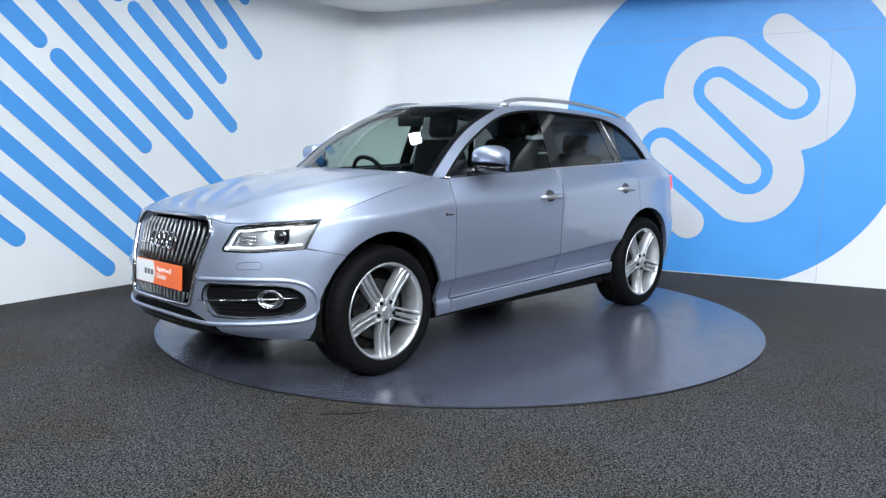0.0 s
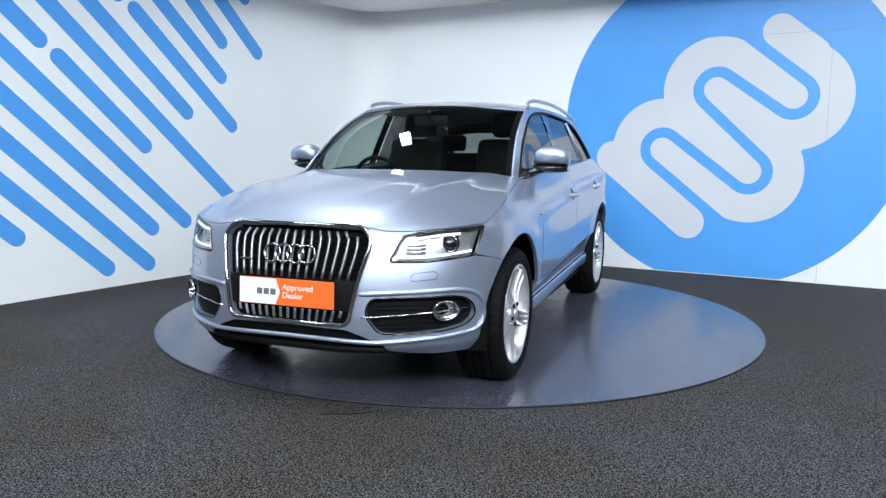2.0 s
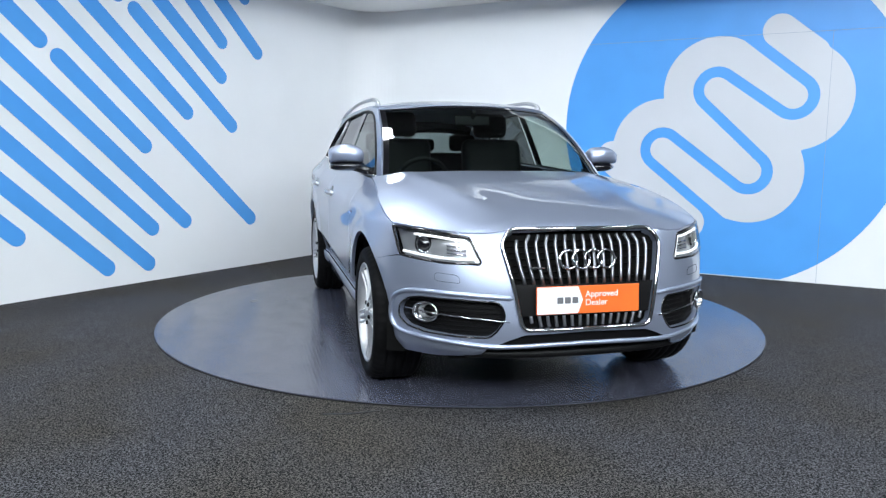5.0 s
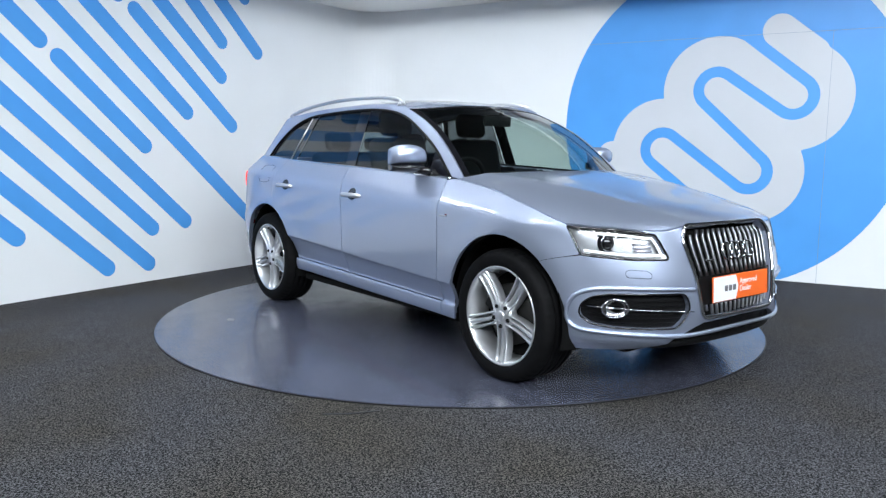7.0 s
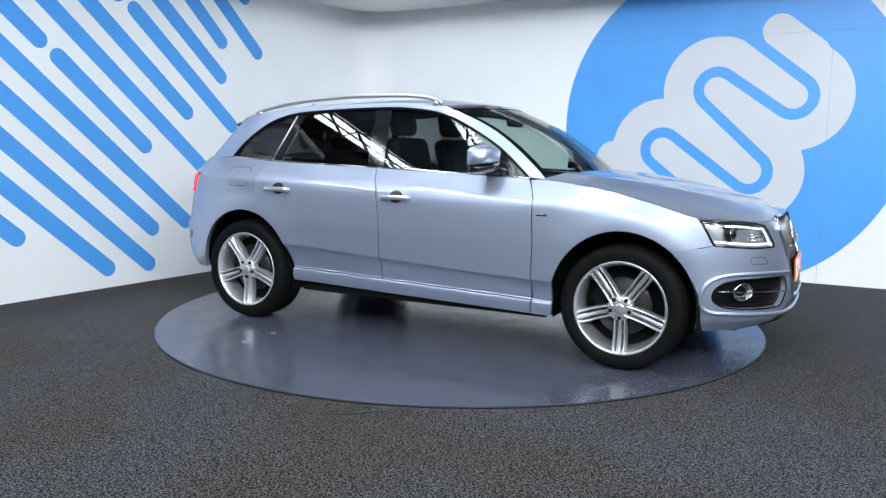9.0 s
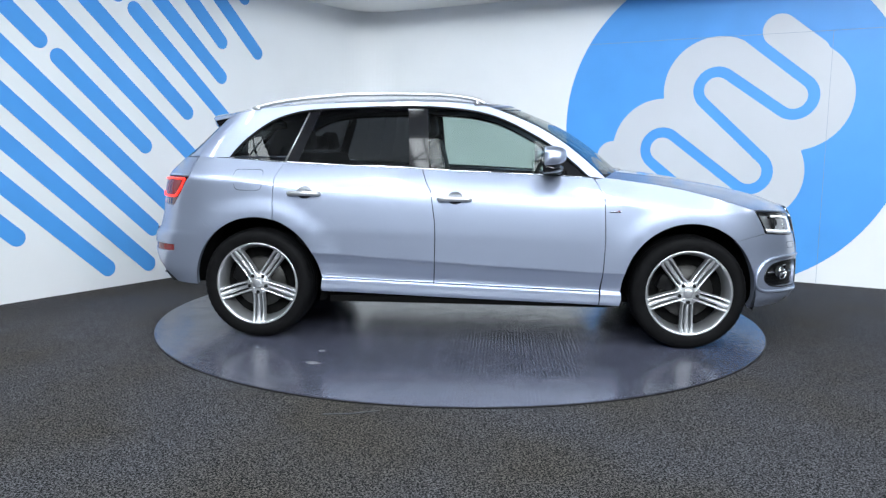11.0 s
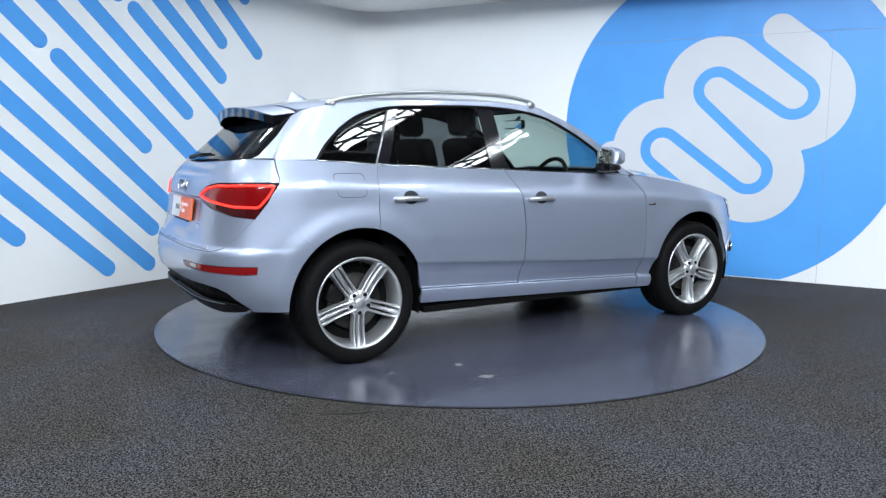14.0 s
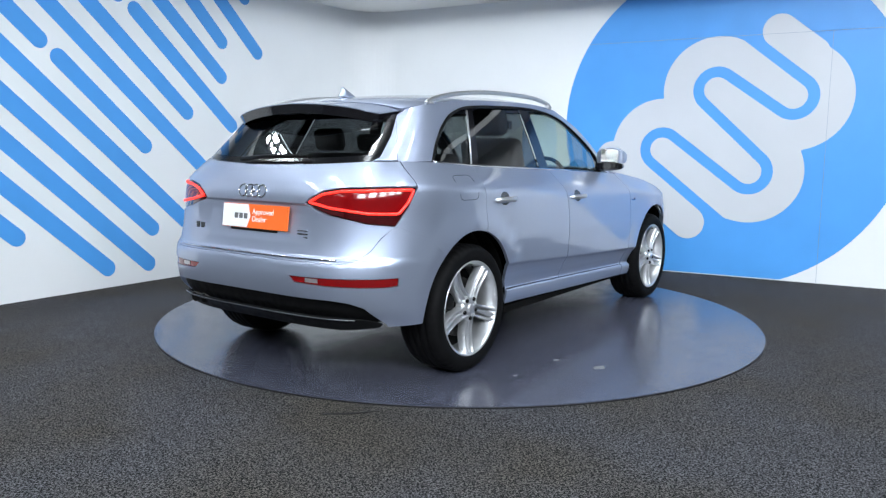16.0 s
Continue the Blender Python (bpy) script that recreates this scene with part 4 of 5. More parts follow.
        return Vector((xx, c * ye, ROOF_EDGE(-1.66) - 0.10 * (-1.66 - x) * 1.6 * (0.55 + 0.45 * abs(c)) + (ROOF_MID(-1.73) - ROOF_EDGE(-1.66)) * (1 - abs(c) ** 2.4) - 0.012 * abs(c) ** 8))
    sp = patch("spoiler", spread([(-1.664, -1), (-1.664, 1), (-1.79, 1), (-1.815, 0.9), (-1.815, -0.9), (-1.79, -1)], 0.08), spoiler, CAR, M_PAINT, du=0.05, dv=0.08, depth=0.004, gap=0.0, scale=lambda p: 1.0, label="silver roof spoiler")
    under = patch("spoiler_lip", spread([(-1.62, -0.998), (-1.62, 0.998), (-1.79, 0.998), (-1.8145, 0.9), (-1.8145, -0.9), (-1.79, -0.998)], 0.08), spoiler, sp, M_GLOSS, du=0.05, dv=0.08, depth=0.052, gap=0.0, off=-0.0045, scale=lambda p: 1.0, label="gloss black underside of the spoiler")


build_panels()
build_bumpers()
build_rear()
part("underbody", merge(box(-0.95, 2.0, -0.60, 0.60, 0.24, 0.58), box(-2.08, -0.95, -0.60, 0.60, 0.32, 0.58), box(-0.93, 0.93, -0.84, 0.84, 0.245, 0.285)), M_UNDER, CAR, "black underbody")
# two black boxes added inside so no bright wall shows through the arches
part("rear_body_filler", box(-1.93, -0.90, -0.60, 0.60, 0.58, 1.05), M_UNDER, CAR, "black filler box inside the rear body")
part("engine_bay_filler", box(0.93, 1.98, -0.60, 0.60, 0.58, 0.86), M_UNDER, CAR, "black filler box in the engine bay")


# ---- windows ----
DLO_Z = curve(*sorted(DLO_TOP))


def dlo_strip(b0, t0, b1, t1, n=10):
    """Part of the window opening, from the line b0-t0 to the line b1-t1 (belt and top)."""
    base = [(b0 + (b1 - b0) * i / n, BELT(b0 + (b1 - b0) * i / n) + 0.006) for i in range(n + 1)]
    top = [(t1 + (t0 - t1) * i / n, DLO_Z(t1 + (t0 - t1) * i / n) - 0.004) for i in range(n + 1)]
    return side_pts(*base, *top)


def build_windows():
    for sd in (1, -1):
        k = dict(sides=(sd,), depth=0.0, gap=0.0, du=0.03)
        patch("front_side_window", dlo_strip(0.56, 0.555, -0.275, -0.300, 14), cabin, CAR, M_GLASS, off=-0.010, label="clear front side window", **k)
        patch("mirror_sail", side_pts((0.56, 1.104), (0.765, 1.096), (0.58, 1.246), (0.555, 1.260)), cabin, CAR, M_GLOSS, off=-0.006, label="black mirror corner panel", **k)
        patch("centre_pillar", dlo_strip(-0.275, -0.300, -0.405, -0.430, 4), cabin, CAR, M_GLOSS, off=-0.004, label="gloss black centre pillar", **k)
        patch("rear_side_window", dlo_strip(-0.405, -0.430, -1.150, -1.020), cabin, CAR, M_PRIVACY, off=-0.010, label="privacy tinted rear side window", **k)
        patch("rear_pillar", dlo_strip(-1.150, -1.020, -1.225, -1.100, 4), cabin, CAR, M_GLOSS, off=-0.004, label="gloss black rear pillar strip", **k)
        patch("quarter_window", dlo_strip(-1.225, -1.100, -1.600, -1.590, 14), cabin, CAR, M_PRIVACY, off=-0.010, label="privacy tinted quarter window", **k)
        f = Vector((1, sd, 1))
        rim = smooth_path([(p[0], p[1], 0) for p in DLO_TOP], 4)
        pts = [cabin(sx(p.x, p.y), p.y - 0.004) * f for p in rim]
        part("window_seal", sweep(pts, 0.009, 8, up=Vector((0, 1, 0))), M_BLACK, CAR, "black rubber window seal", True)
        line = [(0.775 - 2.39 * i / 40) for i in range(41)]
        part("belt_strip", sweep([(cabin(sx(x, BELT(x)), BELT(x)) + Vector((0, 0.006, -0.001))) * f for x in line], 0.0085, 6), M_CHROME, CAR, "bright chrome strip below the windows", True)
        part("pillar_trim", sweep([cabin(sx(x, z), z) * f for x, z in ((-1.235, 1.175), (-1.18, 1.30), (-1.10, 1.495))], 0.005, 6), M_SATIN, CAR, "", True)


# ---- wheels ----
def tyre_mesh():
    prof = [(0.258, -0.010), (0.276, 0.004), (0.300, 0.011), (0.328, 0.011), (0.346, 0.003), (0.356, -0.010), (0.3625, -0.024), (0.3650, -0.045)]
    for c in (-0.065, -0.115, -0.160, -0.200):
        prof += [(0.3655, c + 0.012), (0.3585, c + 0.008), (0.3585, c), (0.3655, c - 0.004)]
    prof += [(0.3625, -0.226), (0.354, -0.240), (0.330, -0.252), (0.258, -0.235)]
    n = 150
    rings = []
    for i, (r, o) in enumerate(prof):
        ring = []
        for k in range(n):
            rr = r - (0.0045 if i in (5, 6, 7) and k % 3 == 0 else 0) - (0.002 if i == 4 and k % 3 == 0 else 0)
            a = k * 2 * math.pi / n
            ring.append(Vector((rr * math.cos(a), o, rr * math.sin(a))))
        rings.append(ring)
    return loft(rings, caps=False)


def spoke_mesh(ang):
    """A wide middle rib between two slim rails, with open slots."""
    bms = []
    for sg in (-1, 0, 1):
        rings = []
        for i in range(12):
            t = i / 11
            r = 0.034 + 0.233 * t
            dish = -0.004 - 0.018 * math.sin(math.pi * t) + 0.006 * t
            c = sg * (0.0275 + 0.0065 * t - 0.006 * t ** 10)
            w = 0.0070 + 0.0015 * t + 0.006 * t ** 10 if sg else 0.0105 + 0.0035 * t
            top = 0.0 if sg else -0.003
            sec = [(-w, -0.050), (-w, top - 0.009), (-w * 0.45, top), (0.0, top + 0.0015), (w * 0.45, top), (w, top - 0.009), (w, -0.050)]
            rings.append([Vector((r, d + dish, q + c)) for q, d in sec])
        bms.append(loft(rings))
    return moved(merge(*bms), Matrix.Rotation(ang, 4, "Y"))


def build_wheel():
    me = bpy.data.meshes.new("wheel")
    ty = tyre_mesh()
    ty.to_mesh(me)
    ty.free()
    me.materials.append(M_TYRE)
    me.shade_smooth()
    w = new("wheel", me)
    tagged(w, "wide black road tyre on a silver alloy wheel")
    part("rim", lathe([(0.262, -0.012), (0.273, -0.002), (0.274, 0.004), (0.268, 0.007), (0.260, 0.000), (0.254, -0.018), (0.244, -0.05), (0.236, -0.10), (0.236, -0.22)], 64), M_ALLOY, w, "bright silver alloy rim", True)
    for k in range(5):
        ob = part("spoke", spoke_mesh(math.radians(90 + 72 * k)), M_ALLOY, w, "silver spoke with a middle rib and two slots")
        ob.data.shade_smooth()
        ob.data.set_sharp_from_angle(angle=radians(38))
        a = math.radians(90 + 36 + 72 * k)
        part("bolt", moved(lathe([(0.0, 0.003), (0.0095, 0.003), (0.012, 0.0), (0.012, -0.03)], 10), Matrix.Translation((0.058 * math.cos(a), -0.004, 0.058 * math.sin(a)))), M_BLACK, w, "", True)
    part("hub", lathe([(0.0, -0.008), (0.045, -0.008), (0.070, -0.012), (0.076, -0.022), (0.076, -0.06)], 32), M_ALLOY, w, "", True)
    part("centre_cap", lathe([(0.0, 0.004), (0.022, 0.003), (0.029, 0.0), (0.031, -0.012)], 24), M_SATIN, w, "", True)
    part("brake_disc", lathe([(0.05, -0.085), (0.168, -0.085), (0.170, -0.089), (0.170, -0.112), (0.05, -0.112)], 48), M_DISC, w, "grey steel brake disc", True)
    part("caliper", moved(box(-0.05, 0.05, -0.125, -0.06, 0.09, 0.19, 0.012), Matrix.Rotation(radians(68), 4, "Y")), M_BLACK, w, "", True)
    part("back_cover", lathe([(0.0, -0.13), (0.236, -0.13)], 32), M_UNDER, w)
    part("valve", sweep([(0.0, -0.002, 0.243), (0.0, 0.008, 0.236)], 0.005, 8), M_BLACK, w)
    return w


def build_wheels():
    proto = build_wheel()
    first = True
    for x in (WHEEL_X, -WHEEL_X):
        for sd in (1, -1):
            m = pose(x, sd * 0.922, 0.3655, 0, 0, 0 if sd > 0 else 180)
            if first:
                proto.parent = CAR
                proto.matrix_basis = m
                first = False
            else:
                copy_thing(proto, m).parent = CAR
    for x in (WHEEL_X, -WHEEL_X):
        for sd in (1, -1):
            pts = [[Vector((x + r * ARCH_SQUASH * math.cos(a), sd * y, WHEEL_Z + r * math.sin(a))) for a in (math.radians((-15 + 210 * i / 28) if x > 0 else (-15 + 197 * i / 28)) for i in range(29))] for r, y in ((ARCH + 0.004, 0.885), (ARCH + 0.03, 0.80), (ARCH + 0.03, 0.60))]
            part("arch_liner", loft(pts, closed=False), M_UNDER, CAR, "black wheel arch liner")


# ---- lamps, grille and badges ----
def on_body(s, z, o, sd=1):
    return (body(s, z) + body_normal(s, z) * o) * Vector((1, sd, 1))


def build_headlights():
    shape = rounded(LAMP, 0.012, 3, s_scale)
    for sd in (1, -1):
        h = patch("headlight", shape, body, CAR, M_LAMP_BOWL, sides=(sd,), du=0.02, dv=0.02, depth=0.0, off=-0.040, gap=-0.004, label="clear headlight with bright light tube")
        part("bezel", sweep([on_body(s, z, -0.003, sd) for s, z in spread(inset(shape, 0.004), 0.02)], 0.0065, 8, closed=True, up=Vector((1, 0.6 * sd, 0))), M_GLOSS, h, "black bezel", True)
        ring = inset(LAMP, 0.026)
        tube = [ring[1], ring[2], ring[3], ring[4], ring[5], ring[6], ring[7], ((ring[7][0] + ring[0][0]) / 2, (ring[7][1] + ring[0][1]) / 2)]
        path = smooth_path([(p[0], p[1], 0) for p in tube], 6)
        part("light_tube", sweep([on_body(p.x, p.y, -0.014, sd) for p in path], 0.0065, 8), M_DRL, h, "glowing white light tube", True)
        s, z = sf(0.735, 0.812), 0.812
        c, n = body(s, z), body_normal(s, z)
        n = (n + Vector((1.6, 0, 0))).normalized()
        m = Matrix.Diagonal((1, sd, 1, 1)) @ Matrix.Translation(c - n * 0.042) @ n.to_track_quat("Y", "Z").to_matrix().to_4x4()
        part("projector_shroud", moved(lathe([(0.052, -0.015), (0.046, 0.006), (0.040, 0.012), (0.037, 0.004)], 28), m), M_BLACK, h, "", True)
        part("projector_lens", moved(lathe([(0.0, 0.024), (0.018, 0.021), (0.030, 0.013), (0.037, 0.002)], 28), m), M_GLOSS, h, "dark glass projector lens", True)
        part("projector_ring", moved(lathe([(0.036, 0.006), (0.041, 0.012), (0.044, 0.008)], 28), m), M_CHROME, h, "", True)
        for j in range(3):
            zz = 0.775 + 0.018 * j
            part("reflector_fin", sweep([on_body(sf(y, zz), zz, -0.030, sd) for y in (0.57, 0.61, 0.655)], 0.0055, 6), M_CHROME, h, "", True)
        part("upper_mask", sweep([on_body(sf(y, 0.85), 0.850 + 0.02 * (y - 0.6), -0.032, sd) for y in (0.60, 0.66, 0.72, 0.78)], 0.009, 6), M_BLACK, h, "", True)
        patch("cover", shape, body, h, M_LENS, sides=(sd,), du=0.03, dv=0.03, depth=0.0, off=-0.001, gap=0.003, label="clear lamp cover")


GRILLE = [(0.0, 0.426), (0.300, 0.428), (0.325, 0.448), (0.364, 0.63), (0.406, 0.826), (0.386, 0.862), (0.345, 0.884), (0.0, 0.892)]


def grille_width(z):
    return curve((0.426, 0.300), (0.448, 0.325), (0.63, 0.364), (0.826, 0.402), (0.88, 0.36))(z)


def ring_badge(parent, centre, r, gap_y, thick, lean, face):
    b = None
    for i in range(4):
        y = (i - 1.5) * gap_y
        pts = [Vector((0.002 * (i % 2), y + r * math.cos(k * 2 * math.pi / 32), r * math.sin(k * 2 * math.pi / 32))) for k in range(32)]
        bm = sweep(pts, thick, 8, closed=True, up=Vector((1, 0, 0)))
        m = Matrix.Translation(centre) @ Matrix.Rotation(lean, 4, "Y") @ Matrix.Diagonal((face, 1, 1, 1))
        part("badge_ring", moved(bm, m), M_CHROME, parent, "plain chrome ring", True)


def build_grille():
    k = dict(sides=(1, -1), du=0.03, dv=0.03)
    g = patch("grille", front_pts(*GRILLE), body, CAR, M_UNDER, depth=0.0, off=-0.045, gap=-0.006, label="black grille with vertical chrome bars", **k)
    out = [(0.326, 0.428), (0.366, 0.63), (0.412, 0.828), (0.360, 0.888)]
    out = rounded(spread(out + [(-y, z) for y, z in reversed(out)], 9.0), 0.042, 6)
    loop = [on_body(sf(abs(y), z), z, 0.006, math.copysign(1, y)) for y, z in spread(out, 0.03)]
    part("grille_frame", sweep(spread3(loop, 0.03), 0.0100, 10, closed=True, up=Vector((1, 0, 0))), M_CHROME, g, "chrome grille surround", True)
    panel = front_pts((0.0, 0.492), (0.330, 0.492), (0.360, 0.640), (0.0, 0.640))
    patch("plate_panel", panel, body, g, M_BLACK, depth=0.03, off=-0.010, gap=0.0, label="black number plate panel", **k)
    for i in range(15):
        y = (i - 7) * 0.0475
        sg = math.copysign(1, y) if y else 1
        top = 0.868 if abs(y) < 0.30 else 0.845
        for z0, z1 in ((0.640, top), (0.440 if abs(y) < 0.29 else 0.46, 0.492)):
            pts = []
            for j in range(7):
                z = z0 + (z1 - z0) * j / 6
                yy = y * (grille_width(z) / grille_width(0.75))
                pts.append(on_body(sf(abs(yy), z), z, -0.012, sg))
            part("grille_bar", sweep(pts, 0.0082, 6, up=Vector((1, 0, 0))), M_BAR, g, "", True)
    for j in range(7):
        z = 0.67 + 0.03 * j
        w = grille_width(z) - 0.012
        part("grille_slat", sweep([on_body(sf(abs(y), z), z, -0.034, 1 if y >= 0 else -1) for y in [-w + 2 * w * i / 20 for i in range(21)]], 0.004, 4), M_UNDER, g)
    ring_badge(g, Vector((FRONT_X(0.752) + 0.012, 0, 0.752)), 0.0440, 0.0645, 0.0066, radians(-14), 1)
    part("grille_script", box(FRONT_X(0.71) - 0.012, FRONT_X(0.71) + 0.002, -0.285, -0.215, 0.711, 0.721, 0.003), M_CHROME, g)


def spread3(pts, step):
    out = []
    for i, p in enumerate(pts):
        q = pts[(i + 1) % len(pts)]
        n = max(1, int((q - p).length / step))
        out += [p + (q - p) * k / n for k in range(n)]
    return out


def words(text, size, parent, mat, m, name="lettering"):
    c = bpy.data.curves.new("text", "FONT")
    c.body, c.size, c.extrude, c.align_x = text, size, 0.0006, "LEFT"
    tmp = new("text", c)
    me = bpy.data.meshes.new_from_object(tmp.evaluated_get(bpy.context.evaluated_depsgraph_get()))
    bpy.data.objects.remove(tmp)
    bpy.data.curves.remove(c)
    me.transform(m)
    me.materials.clear()
    me.materials.append(mat)
    ob = new(name, me)
    ob.parent = parent
    return ob


def build_plate(m, label):
    """A dealer plate in its own plane: u to the right, v up, towards the viewer along z."""
    w, h = 0.525, 0.131
    p = part("dealer_plate", moved(box(-w / 2, w / 2, -h / 2, h / 2, -0.004, 0.004, 0.002), m), M_ORANGE, CAR, label)
    arrow = [(-w / 2 + 0.003, -h / 2 + 0.003), (-0.055, -h / 2 + 0.003), (-0.030, 0.0), (-0.055, h / 2 - 0.003), (-w / 2 + 0.003, h / 2 - 0.003)]
    part("white_field", moved(slab(arrow, 0.0042, 0.0052), m), M_PLATE_WHITE, p, "white arrow-shaped field")
    for x in (-0.160, -0.122, -0.084):
        part("mark", moved(slab(rounded([(x, -0.016), (x + 0.030, -0.016), (x + 0.030, 0.014), (x, 0.014)], 0.004), 0.0053, 0.0058), m), M_INK, p)
    words("Approved", 0.042, p, M_WHITE_INK, m @ Matrix.Translation((-0.018, 0.012, 0.0046)))
    words("Dealer", 0.042, p, M_WHITE_INK, m @ Matrix.Translation((-0.018, -0.028, 0.0046)))
    return p


def build_badges():
    fm = Matrix(((0, 0, 1, 0), (1, 0, 0, 0), (0, 1, 0, 0), (0, 0, 0, 1)))
    build_plate(Matrix.Translation((2.270, -0.004, 0.566)) @ Matrix.Rotation(radians(-3), 4, "Y") @ fm, "orange and white dealer plate with white lettering")
    bmx = Matrix(((0, 0, -1, 0), (-1, 0, 0, 0), (0, 1, 0, 0), (0, 0, 0, 1)))
    build_plate(Matrix.Translation((-2.200, -0.030, 0.890)) @ Matrix.Rotation(radians(8), 4, "Y") @ bmx, "orange and white dealer plate with white lettering")
    part("plate_holder", box(-2.212, -2.190, -0.21, 0.16, 0.812, 0.830, 0.004), M_BLACK, CAR, "black plate holder")
    base = part("rear_badge", box(-2.186, -2.184, -0.02, 0.02, 1.02, 1.03), M_CHROME, CAR, "four plain chrome rings")
    ring_badge(base, Vector((-2.186, 0, 1.029)), 0.033, 0.049, 0.0048, radians(14), -1)
    for y0, y1, z0, z1 in ((0.452, 0.485, 0.800, 0.835), (0.405, 0.440, 0.800, 0.832), (-0.43, -0.355, 0.815, 0.823), (-0.43, -0.355, 0.797, 0.805), (-0.43, -0.355, 0.833, 0.839)):
        x = body(sr(abs(y0 + y1) / 2, 0.82), 0.82).x
        part("badge_bar", box(x - 0.005, x + 0.006, y0, y1, z0, z1, 0.002), M_CHROME, CAR, "small chrome badge bar")
    for sd in (1, -1):
        y = half_width(0.92, 0.88)
        part("wing_badge", box(0.885, 0.955, (y - 0.001) * sd if sd > 0 else -(y + 0.004), (y + 0.004) if sd > 0 else -(y - 0.001), 0.874, 0.881, 0.001), M_CHROME, CAR, "small chrome wing badge")
        part("wing_badge_accent", box(0.938, 0.950, (y - 0.001) if sd > 0 else -(y + 0.004), (y + 0.004) if sd > 0 else -(y - 0.001), 0.882, 0.889, 0.001), M_RED, CAR, "red accent of the wing badge")


# ---- outside fittings ----
def build_fittings():
    for sd in (1, -1):
        f = Vector((1, sd, 1))
        # door handles
        for x, z in ((-0.097, 0.948), (-1.078, 0.972)):
            w = half_width(x, z)
            # no recess is cut: a flat patch carries its shade as dark colour
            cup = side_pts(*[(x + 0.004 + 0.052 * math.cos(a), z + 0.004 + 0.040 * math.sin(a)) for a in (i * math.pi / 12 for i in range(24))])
            hd = patch("door_handle", cup, body, CAR, M_CUP_SHADE, sides=(sd,), depth=0.0, off=0.0012, gap=0.0, du=0.02, dv=0.02, label="satin silver door handle over a flat patch darkened like a shaded cup")
            pts = smooth_path([(x + 0.105, w - 0.004, z - 0.004), (x + 0.085, w + 0.022, z - 0.002), (x, w + 0.036, z), (x - 0.085, w + 0.024, z - 0.002), (x - 0.105, w - 0.004, z - 0.004)], 5)
            part("grip", sweep([p * f for p in pts], [0.010] * 3 + [0.014] * (len(pts) - 6) + [0.010] * 3, 10, flat=1.15), M_SATIN, hd, "satin silver grip", True)
        # mirrors
        rings = []
        for i in range(11):
            t = i / 10
            k = math.sin(math.pi * (0.05 + 0.87 * t)) ** 0.24
            y = 0.800 + 0.214 * t
            top, low, dep = 1.170 + 0.124 * k * (1 - 0.06 * t), 1.170, 0.12 * k
            rings.append([Vector((0.505 + dep * max(math.copysign(abs(math.sin(a)) ** 0.75, math.sin(a)), -0.12) - 0.03 * t, y, low + (top - low) * (0.5 - 0.5 * math.copysign(abs(math.cos(a)) ** 0.6, math.cos(a))))) for a in (j * 2 * math.pi / 20 for j in range(20))])
        shell = moved(loft(rings), Matrix.Diagonal((1, sd, 1, 1)))
        bmesh.ops.recalc_face_normals(shell, faces=shell.faces)
        mir = part("door_mirror", shell, M_PAINT, CAR, "silver door mirror with black base", True)
        low = []
        for i in range(9):
            t = i / 8
            k = math.sin(math.pi * (0.08 + 0.84 * t)) ** 0.4
            y = 0.790 + 0.216 * t
            low.append([Vector((0.497 - 0.03 * t + (0.116 * k) * (max(math.sin(a), -0.15)), y, 1.148 + 0.036 * k * -math.cos(a))) for a in (j * 2 * math.pi / 16 for j in range(16))])
        lb = moved(loft(low), Matrix.Diagonal((1, sd, 1, 1)))
        bmesh.ops.recalc_face_normals(lb, faces=lb.faces)
        part("mirror_base", lb, M_GLOSS, mir, "gloss black lower shell", True)
        part("mirror_arm", sweep([Vector((0.60, 0.745, 1.110)) * f, Vector((0.575, 0.80, 1.126)) * f, Vector((0.54, 0.87, 1.140)) * f], [0.03, 0.026, 0.02], 10), M_GLOSS, mir, "", True)
        gl = [Vector((0.488 - 0.001, y, z)) for y, z in rounded([(0.835, 1.165), (0.985, 1.165), (0.992, 1.27), (0.84, 1.28)], 0.03, 5)]
        gl = [Vector((p.x - 0.03 * (p.y - 0.81) / 0.2 - 0.004, p.y * sd, p.z)) for p in gl]
        bm = raw([*gl, *[p + Vector((0.004, 0, 0)) for p in gl]], [tuple(range(len(gl)))] + [(i, (i + 1) % len(gl), len(gl) + (i + 1) % len(gl), len(gl) + i) for i in range(len(gl))])
        bmesh.ops.recalc_face_normals(bm, faces=bm.faces)
        part("mirror_glass", bm, M_MIRROR, mir, "mirror glass")
        # roof rails
        rail = smooth_path([(0.075, 0, 1.562), (0.03, 0, 1.590), (-0.10, 0, 1.614), (-0.30, 0, 1.626), (-0.726, 0, 1.624), (-1.10, 0, 1.597), (-1.35, 0, 1.560), (-1.50, 0, 1.520)], 5)
        rr = [Vector((p.x, (glass_width(p.x, ROOF_EDGE(max(min(p.x, 0.13), -1.7))) - 0.012) * sd, p.z)) for p in rail]
        rad = [0.008 if i in (0, len(rr) - 1) else 0.0125 for i in range(len(rr))]
        rl = part("roof_rail", sweep(rr, rad, 10, flat=1.1), M_ROOF_RAIL, CAR, "brushed aluminium roof rail", True)
        for x in (0.03, -1.44):
            p = min(rr, key=lambda q: abs(q.x - x))
            part("rail_foot", sweep([(p.x, p.y, ROOF_EDGE(x) - 0.005), (p.x, p.y, p.z)], [0.028, 0.014], 8), M_ROOF_RAIL, rl, "", True)
        # fuel flap seam, on the right flank only
        if sd < 0:
            fl = rounded([(-1.555, 1.118), (-1.358, 1.118), (-1.362, 0.985), (-1.54, 0.985)], 0.035, 5)
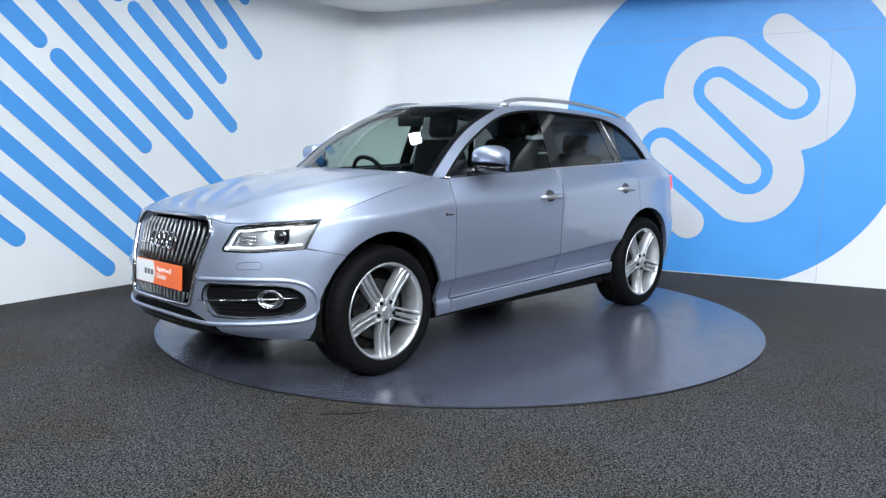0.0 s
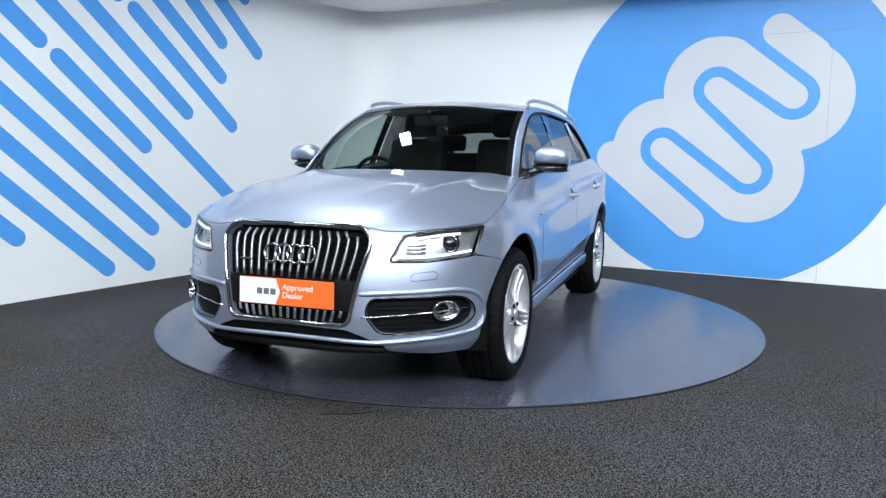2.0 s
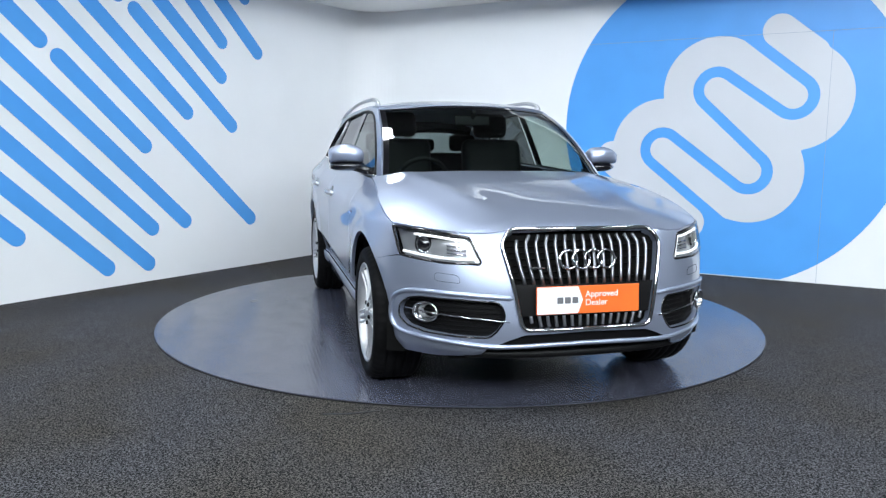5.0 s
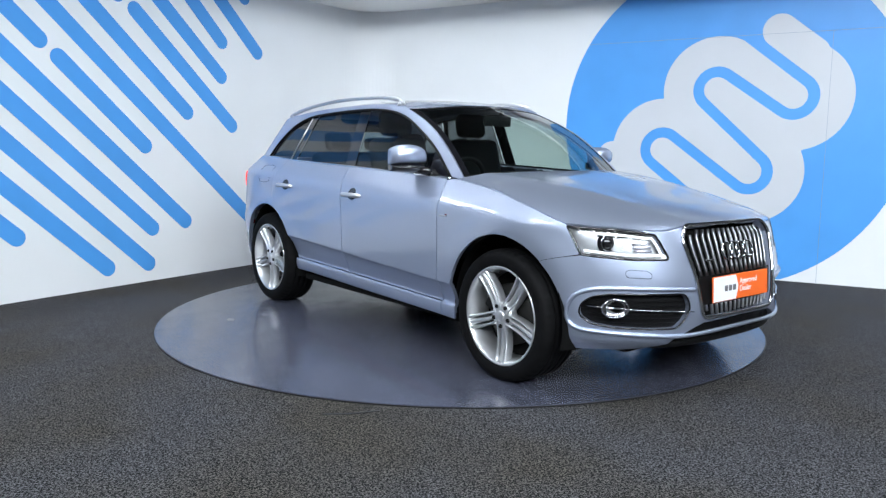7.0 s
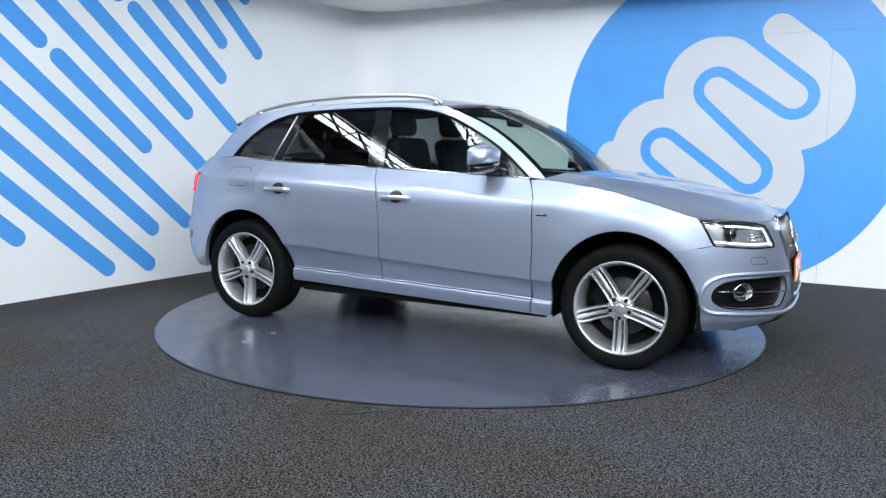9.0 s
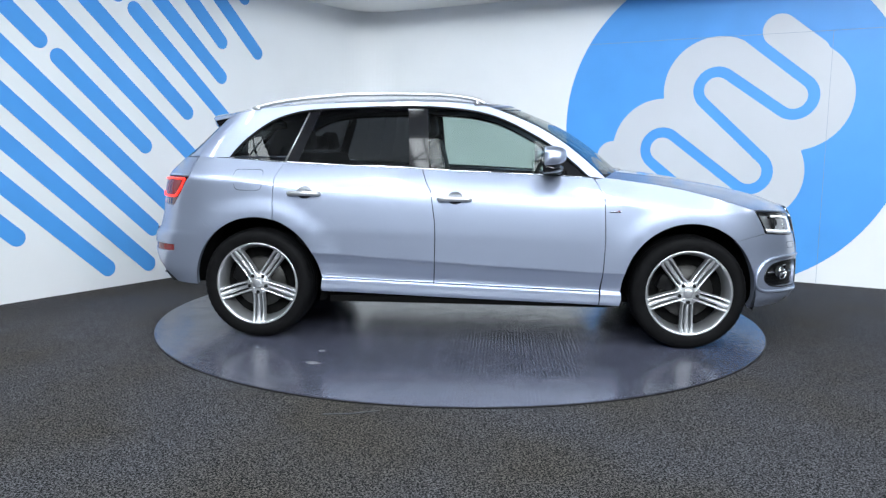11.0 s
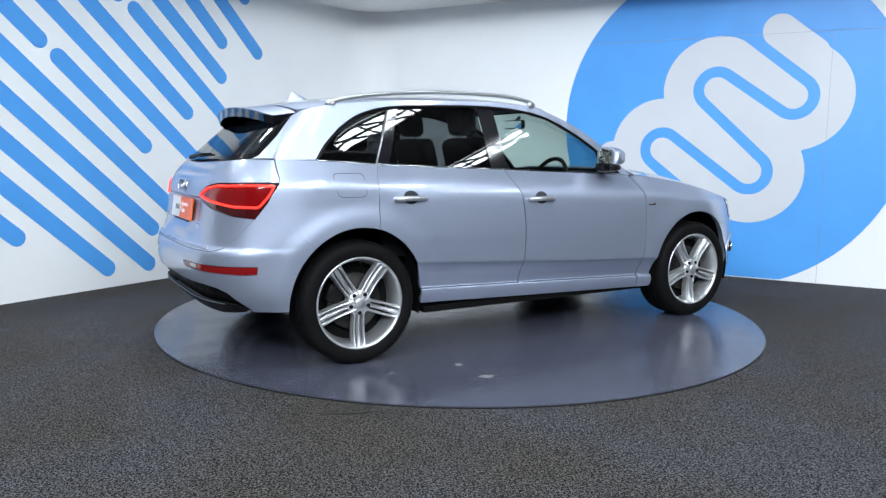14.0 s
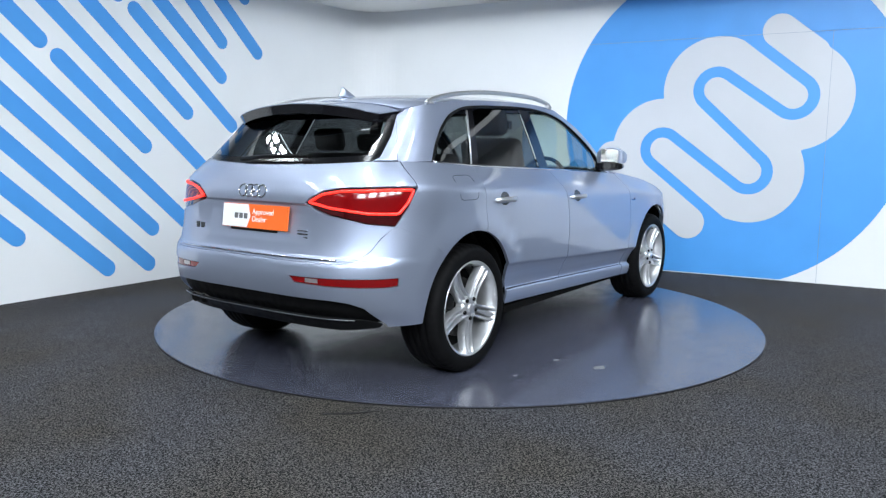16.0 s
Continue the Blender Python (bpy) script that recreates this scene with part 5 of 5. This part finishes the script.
            part("fuel_flap", sweep([on_body(sx(x, z), z, 0.0004, sd) for x, z in fl], 0.0014, 4, closed=True), M_UNDER, CAR, "rounded fuel flap seam")
    # aerial fin
    rings = []
    for i in range(7):
        t = i / 6
        z = ROOF_MID(-1.42) - 0.004 + 0.058 * t
        L, w = 0.075 * (1 - t) ** 1.3 + 0.012, 0.020 * (1 - t) + 0.004
        cx = -1.42 - 0.045 * t
        rings.append([Vector((cx + L * math.cos(a), w * math.sin(a), z)) for a in (j * 2 * math.pi / 14 for j in range(14))])
    part("aerial_fin", loft(rings), M_PAINT, CAR, "silver roof aerial fin", True)
    # rear wiper
    wip = part("rear_wiper", sweep([(-2.085, 0.20, 1.195), (-2.075, 0.0, 1.215), (-2.065, -0.24, 1.222)], [0.016, 0.009, 0.006], 8), M_BLACK, CAR, "black rear wiper", True)
    part("wiper_blade", sweep([(-2.072, 0.02, 1.205), (-2.062, -0.30, 1.215)], 0.006, 6), M_UNDER, wip)
    # front wipers lie on the cowl
    for y in (0.05, -0.50):
        part("wiper", sweep([(1.02 - 0.2 * (y * y), y, 1.112), (0.98 - 0.25 * (y + 0.5) ** 2, y + 0.5, 1.118)], 0.007, 6), M_BLACK, CAR, "black windscreen wiper", True)


# ---- cabin ----
def cushion(x0, x1, y0, y1, z0, z1, b=0.05):
    return box(x0, x1, y0, y1, z0, z1, b, 4)


def build_cabin():
    for y in (0.37, -0.37):
        back = moved(cushion(-0.07, 0.07, -0.24, 0.24, 0.0, 0.66, 0.06), Matrix.Translation((-0.20, y, 0.70)) @ Matrix.Rotation(radians(-14), 4, "Y"))
        st = part("front_seat", back, M_SEAT, CAR, "black leather front seat", True)
        part("seat_cushion", cushion(-0.22, 0.32, y - 0.25, y + 0.25, 0.58, 0.76, 0.06), M_SEAT, st, "", True)
        part("headrest", moved(cushion(-0.055, 0.055, -0.135, 0.135, -0.09, 0.10, 0.05), Matrix.Translation((-0.375, y, 1.445)) @ Matrix.Rotation(radians(-10), 4, "Y")), M_SEAT, st, "", True)
        for d in (-0.06, 0.06):
            part("headrest_post", sweep([(-0.355, y + d, 1.32), (-0.37, y + d, 1.39)], 0.007, 8), M_CHROME, st)
    rb = part("rear_bench", moved(cushion(-0.07, 0.07, -0.64, 0.64, 0.0, 0.55, 0.06), Matrix.Translation((-1.02, 0, 0.70)) @ Matrix.Rotation(radians(-16), 4, "Y")), M_SEAT, CAR, "black leather rear bench", True)
    for y in (0.38, -0.38, 0.0):
        part("headrest", moved(cushion(-0.045, 0.045, -0.12, 0.12, -0.07, 0.08 if y else 0.04, 0.04), Matrix.Translation((-1.19, y, 1.315)) @ Matrix.Rotation(radians(-12), 4, "Y")), M_SEAT, rb, "", True)
    part("dashboard", loft([[Vector((x, y, z)) for x, z in ((0.93, 0.75), (1.00, 1.03), (0.90, 1.085), (0.72, 1.09 + 0.02 * math.exp(-((y + 0.36) / 0.2) ** 2)), (0.58, 1.05), (0.52, 0.95), (0.56, 0.75))] for y in [-0.70 + 1.4 * i / 20 for i in range(21)]]), M_DASH, CAR, "black dashboard", True)
    ring = [Vector((0.0, 0.185 * math.cos(i * math.pi / 18), 0.185 * math.sin(i * math.pi / 18))) for i in range(36)]
    m = Matrix.Translation((0.40, -0.37, 1.03)) @ Matrix.Rotation(radians(24), 4, "Y")
    sw = part("steering_wheel", moved(sweep(ring, 0.016, 8, closed=True, up=Vector((1, 0, 0))), m), M_SEAT, CAR, "black leather steering wheel", True)
    part("wheel_boss", moved(merge(box(-0.01, 0.035, -0.075, 0.075, -0.07, 0.06, 0.02), box(0.0, 0.02, -0.18, 0.18, -0.02, 0.02, 0.006), box(0.0, 0.02, -0.02, 0.02, -0.18, 0.0, 0.006)), m), M_DASH, sw, "", True)
    rv = part("rear_view_mirror", box(0.335, 0.365, -0.125, 0.125, 1.425, 1.495, 0.014, 3), M_DASH, CAR, "dark interior rear-view mirror", True)
    part("mirror_glass", box(0.330, 0.3335, -0.115, 0.115, 1.433, 1.487), M_MIRROR, rv)
    part("mirror_stalk", sweep([(0.36, 0, 1.48), (0.40, 0, 1.52)], 0.014, 8), M_DASH, rv)
    part("cabin_floor", box(-0.95, 0.95, -0.74, 0.74, 0.55, 0.60), M_UNDER, CAR, "dark cabin carpet")
    part("parcel_shelf", box(-1.95, -1.10, -0.58, 0.58, 1.06, 1.075), M_TRIM, CAR, "black load cover")
    for sd in (1, -1):
        part("door_lining", box(-1.18, 0.78, min(sd * 0.72, sd * 0.76), max(sd * 0.72, sd * 0.76), 0.6, 1.085), M_DASH, CAR, "black door lining")
        part("engine_bay_side", box(0.96, 1.75, min(sd * 0.60, sd * 0.62), max(sd * 0.60, sd * 0.62), 0.4, 0.93), M_UNDER, CAR)


build_windows()
build_wheels()
build_headlights()
build_grille()
build_badges()
build_fittings()
build_cabin()


def motions():
    rows = []
    for k in range(33):
        t = k * 0.5
        a = -133.8 + 11.764 * t
        rows.append((t, pose(0, 0, 0, 0, 0, a)))
    walk(TURNTABLE, rows)
    walk(CAR, [(t, m @ pose(0.123, -0.050, 0)) for t, m in rows])


motions()
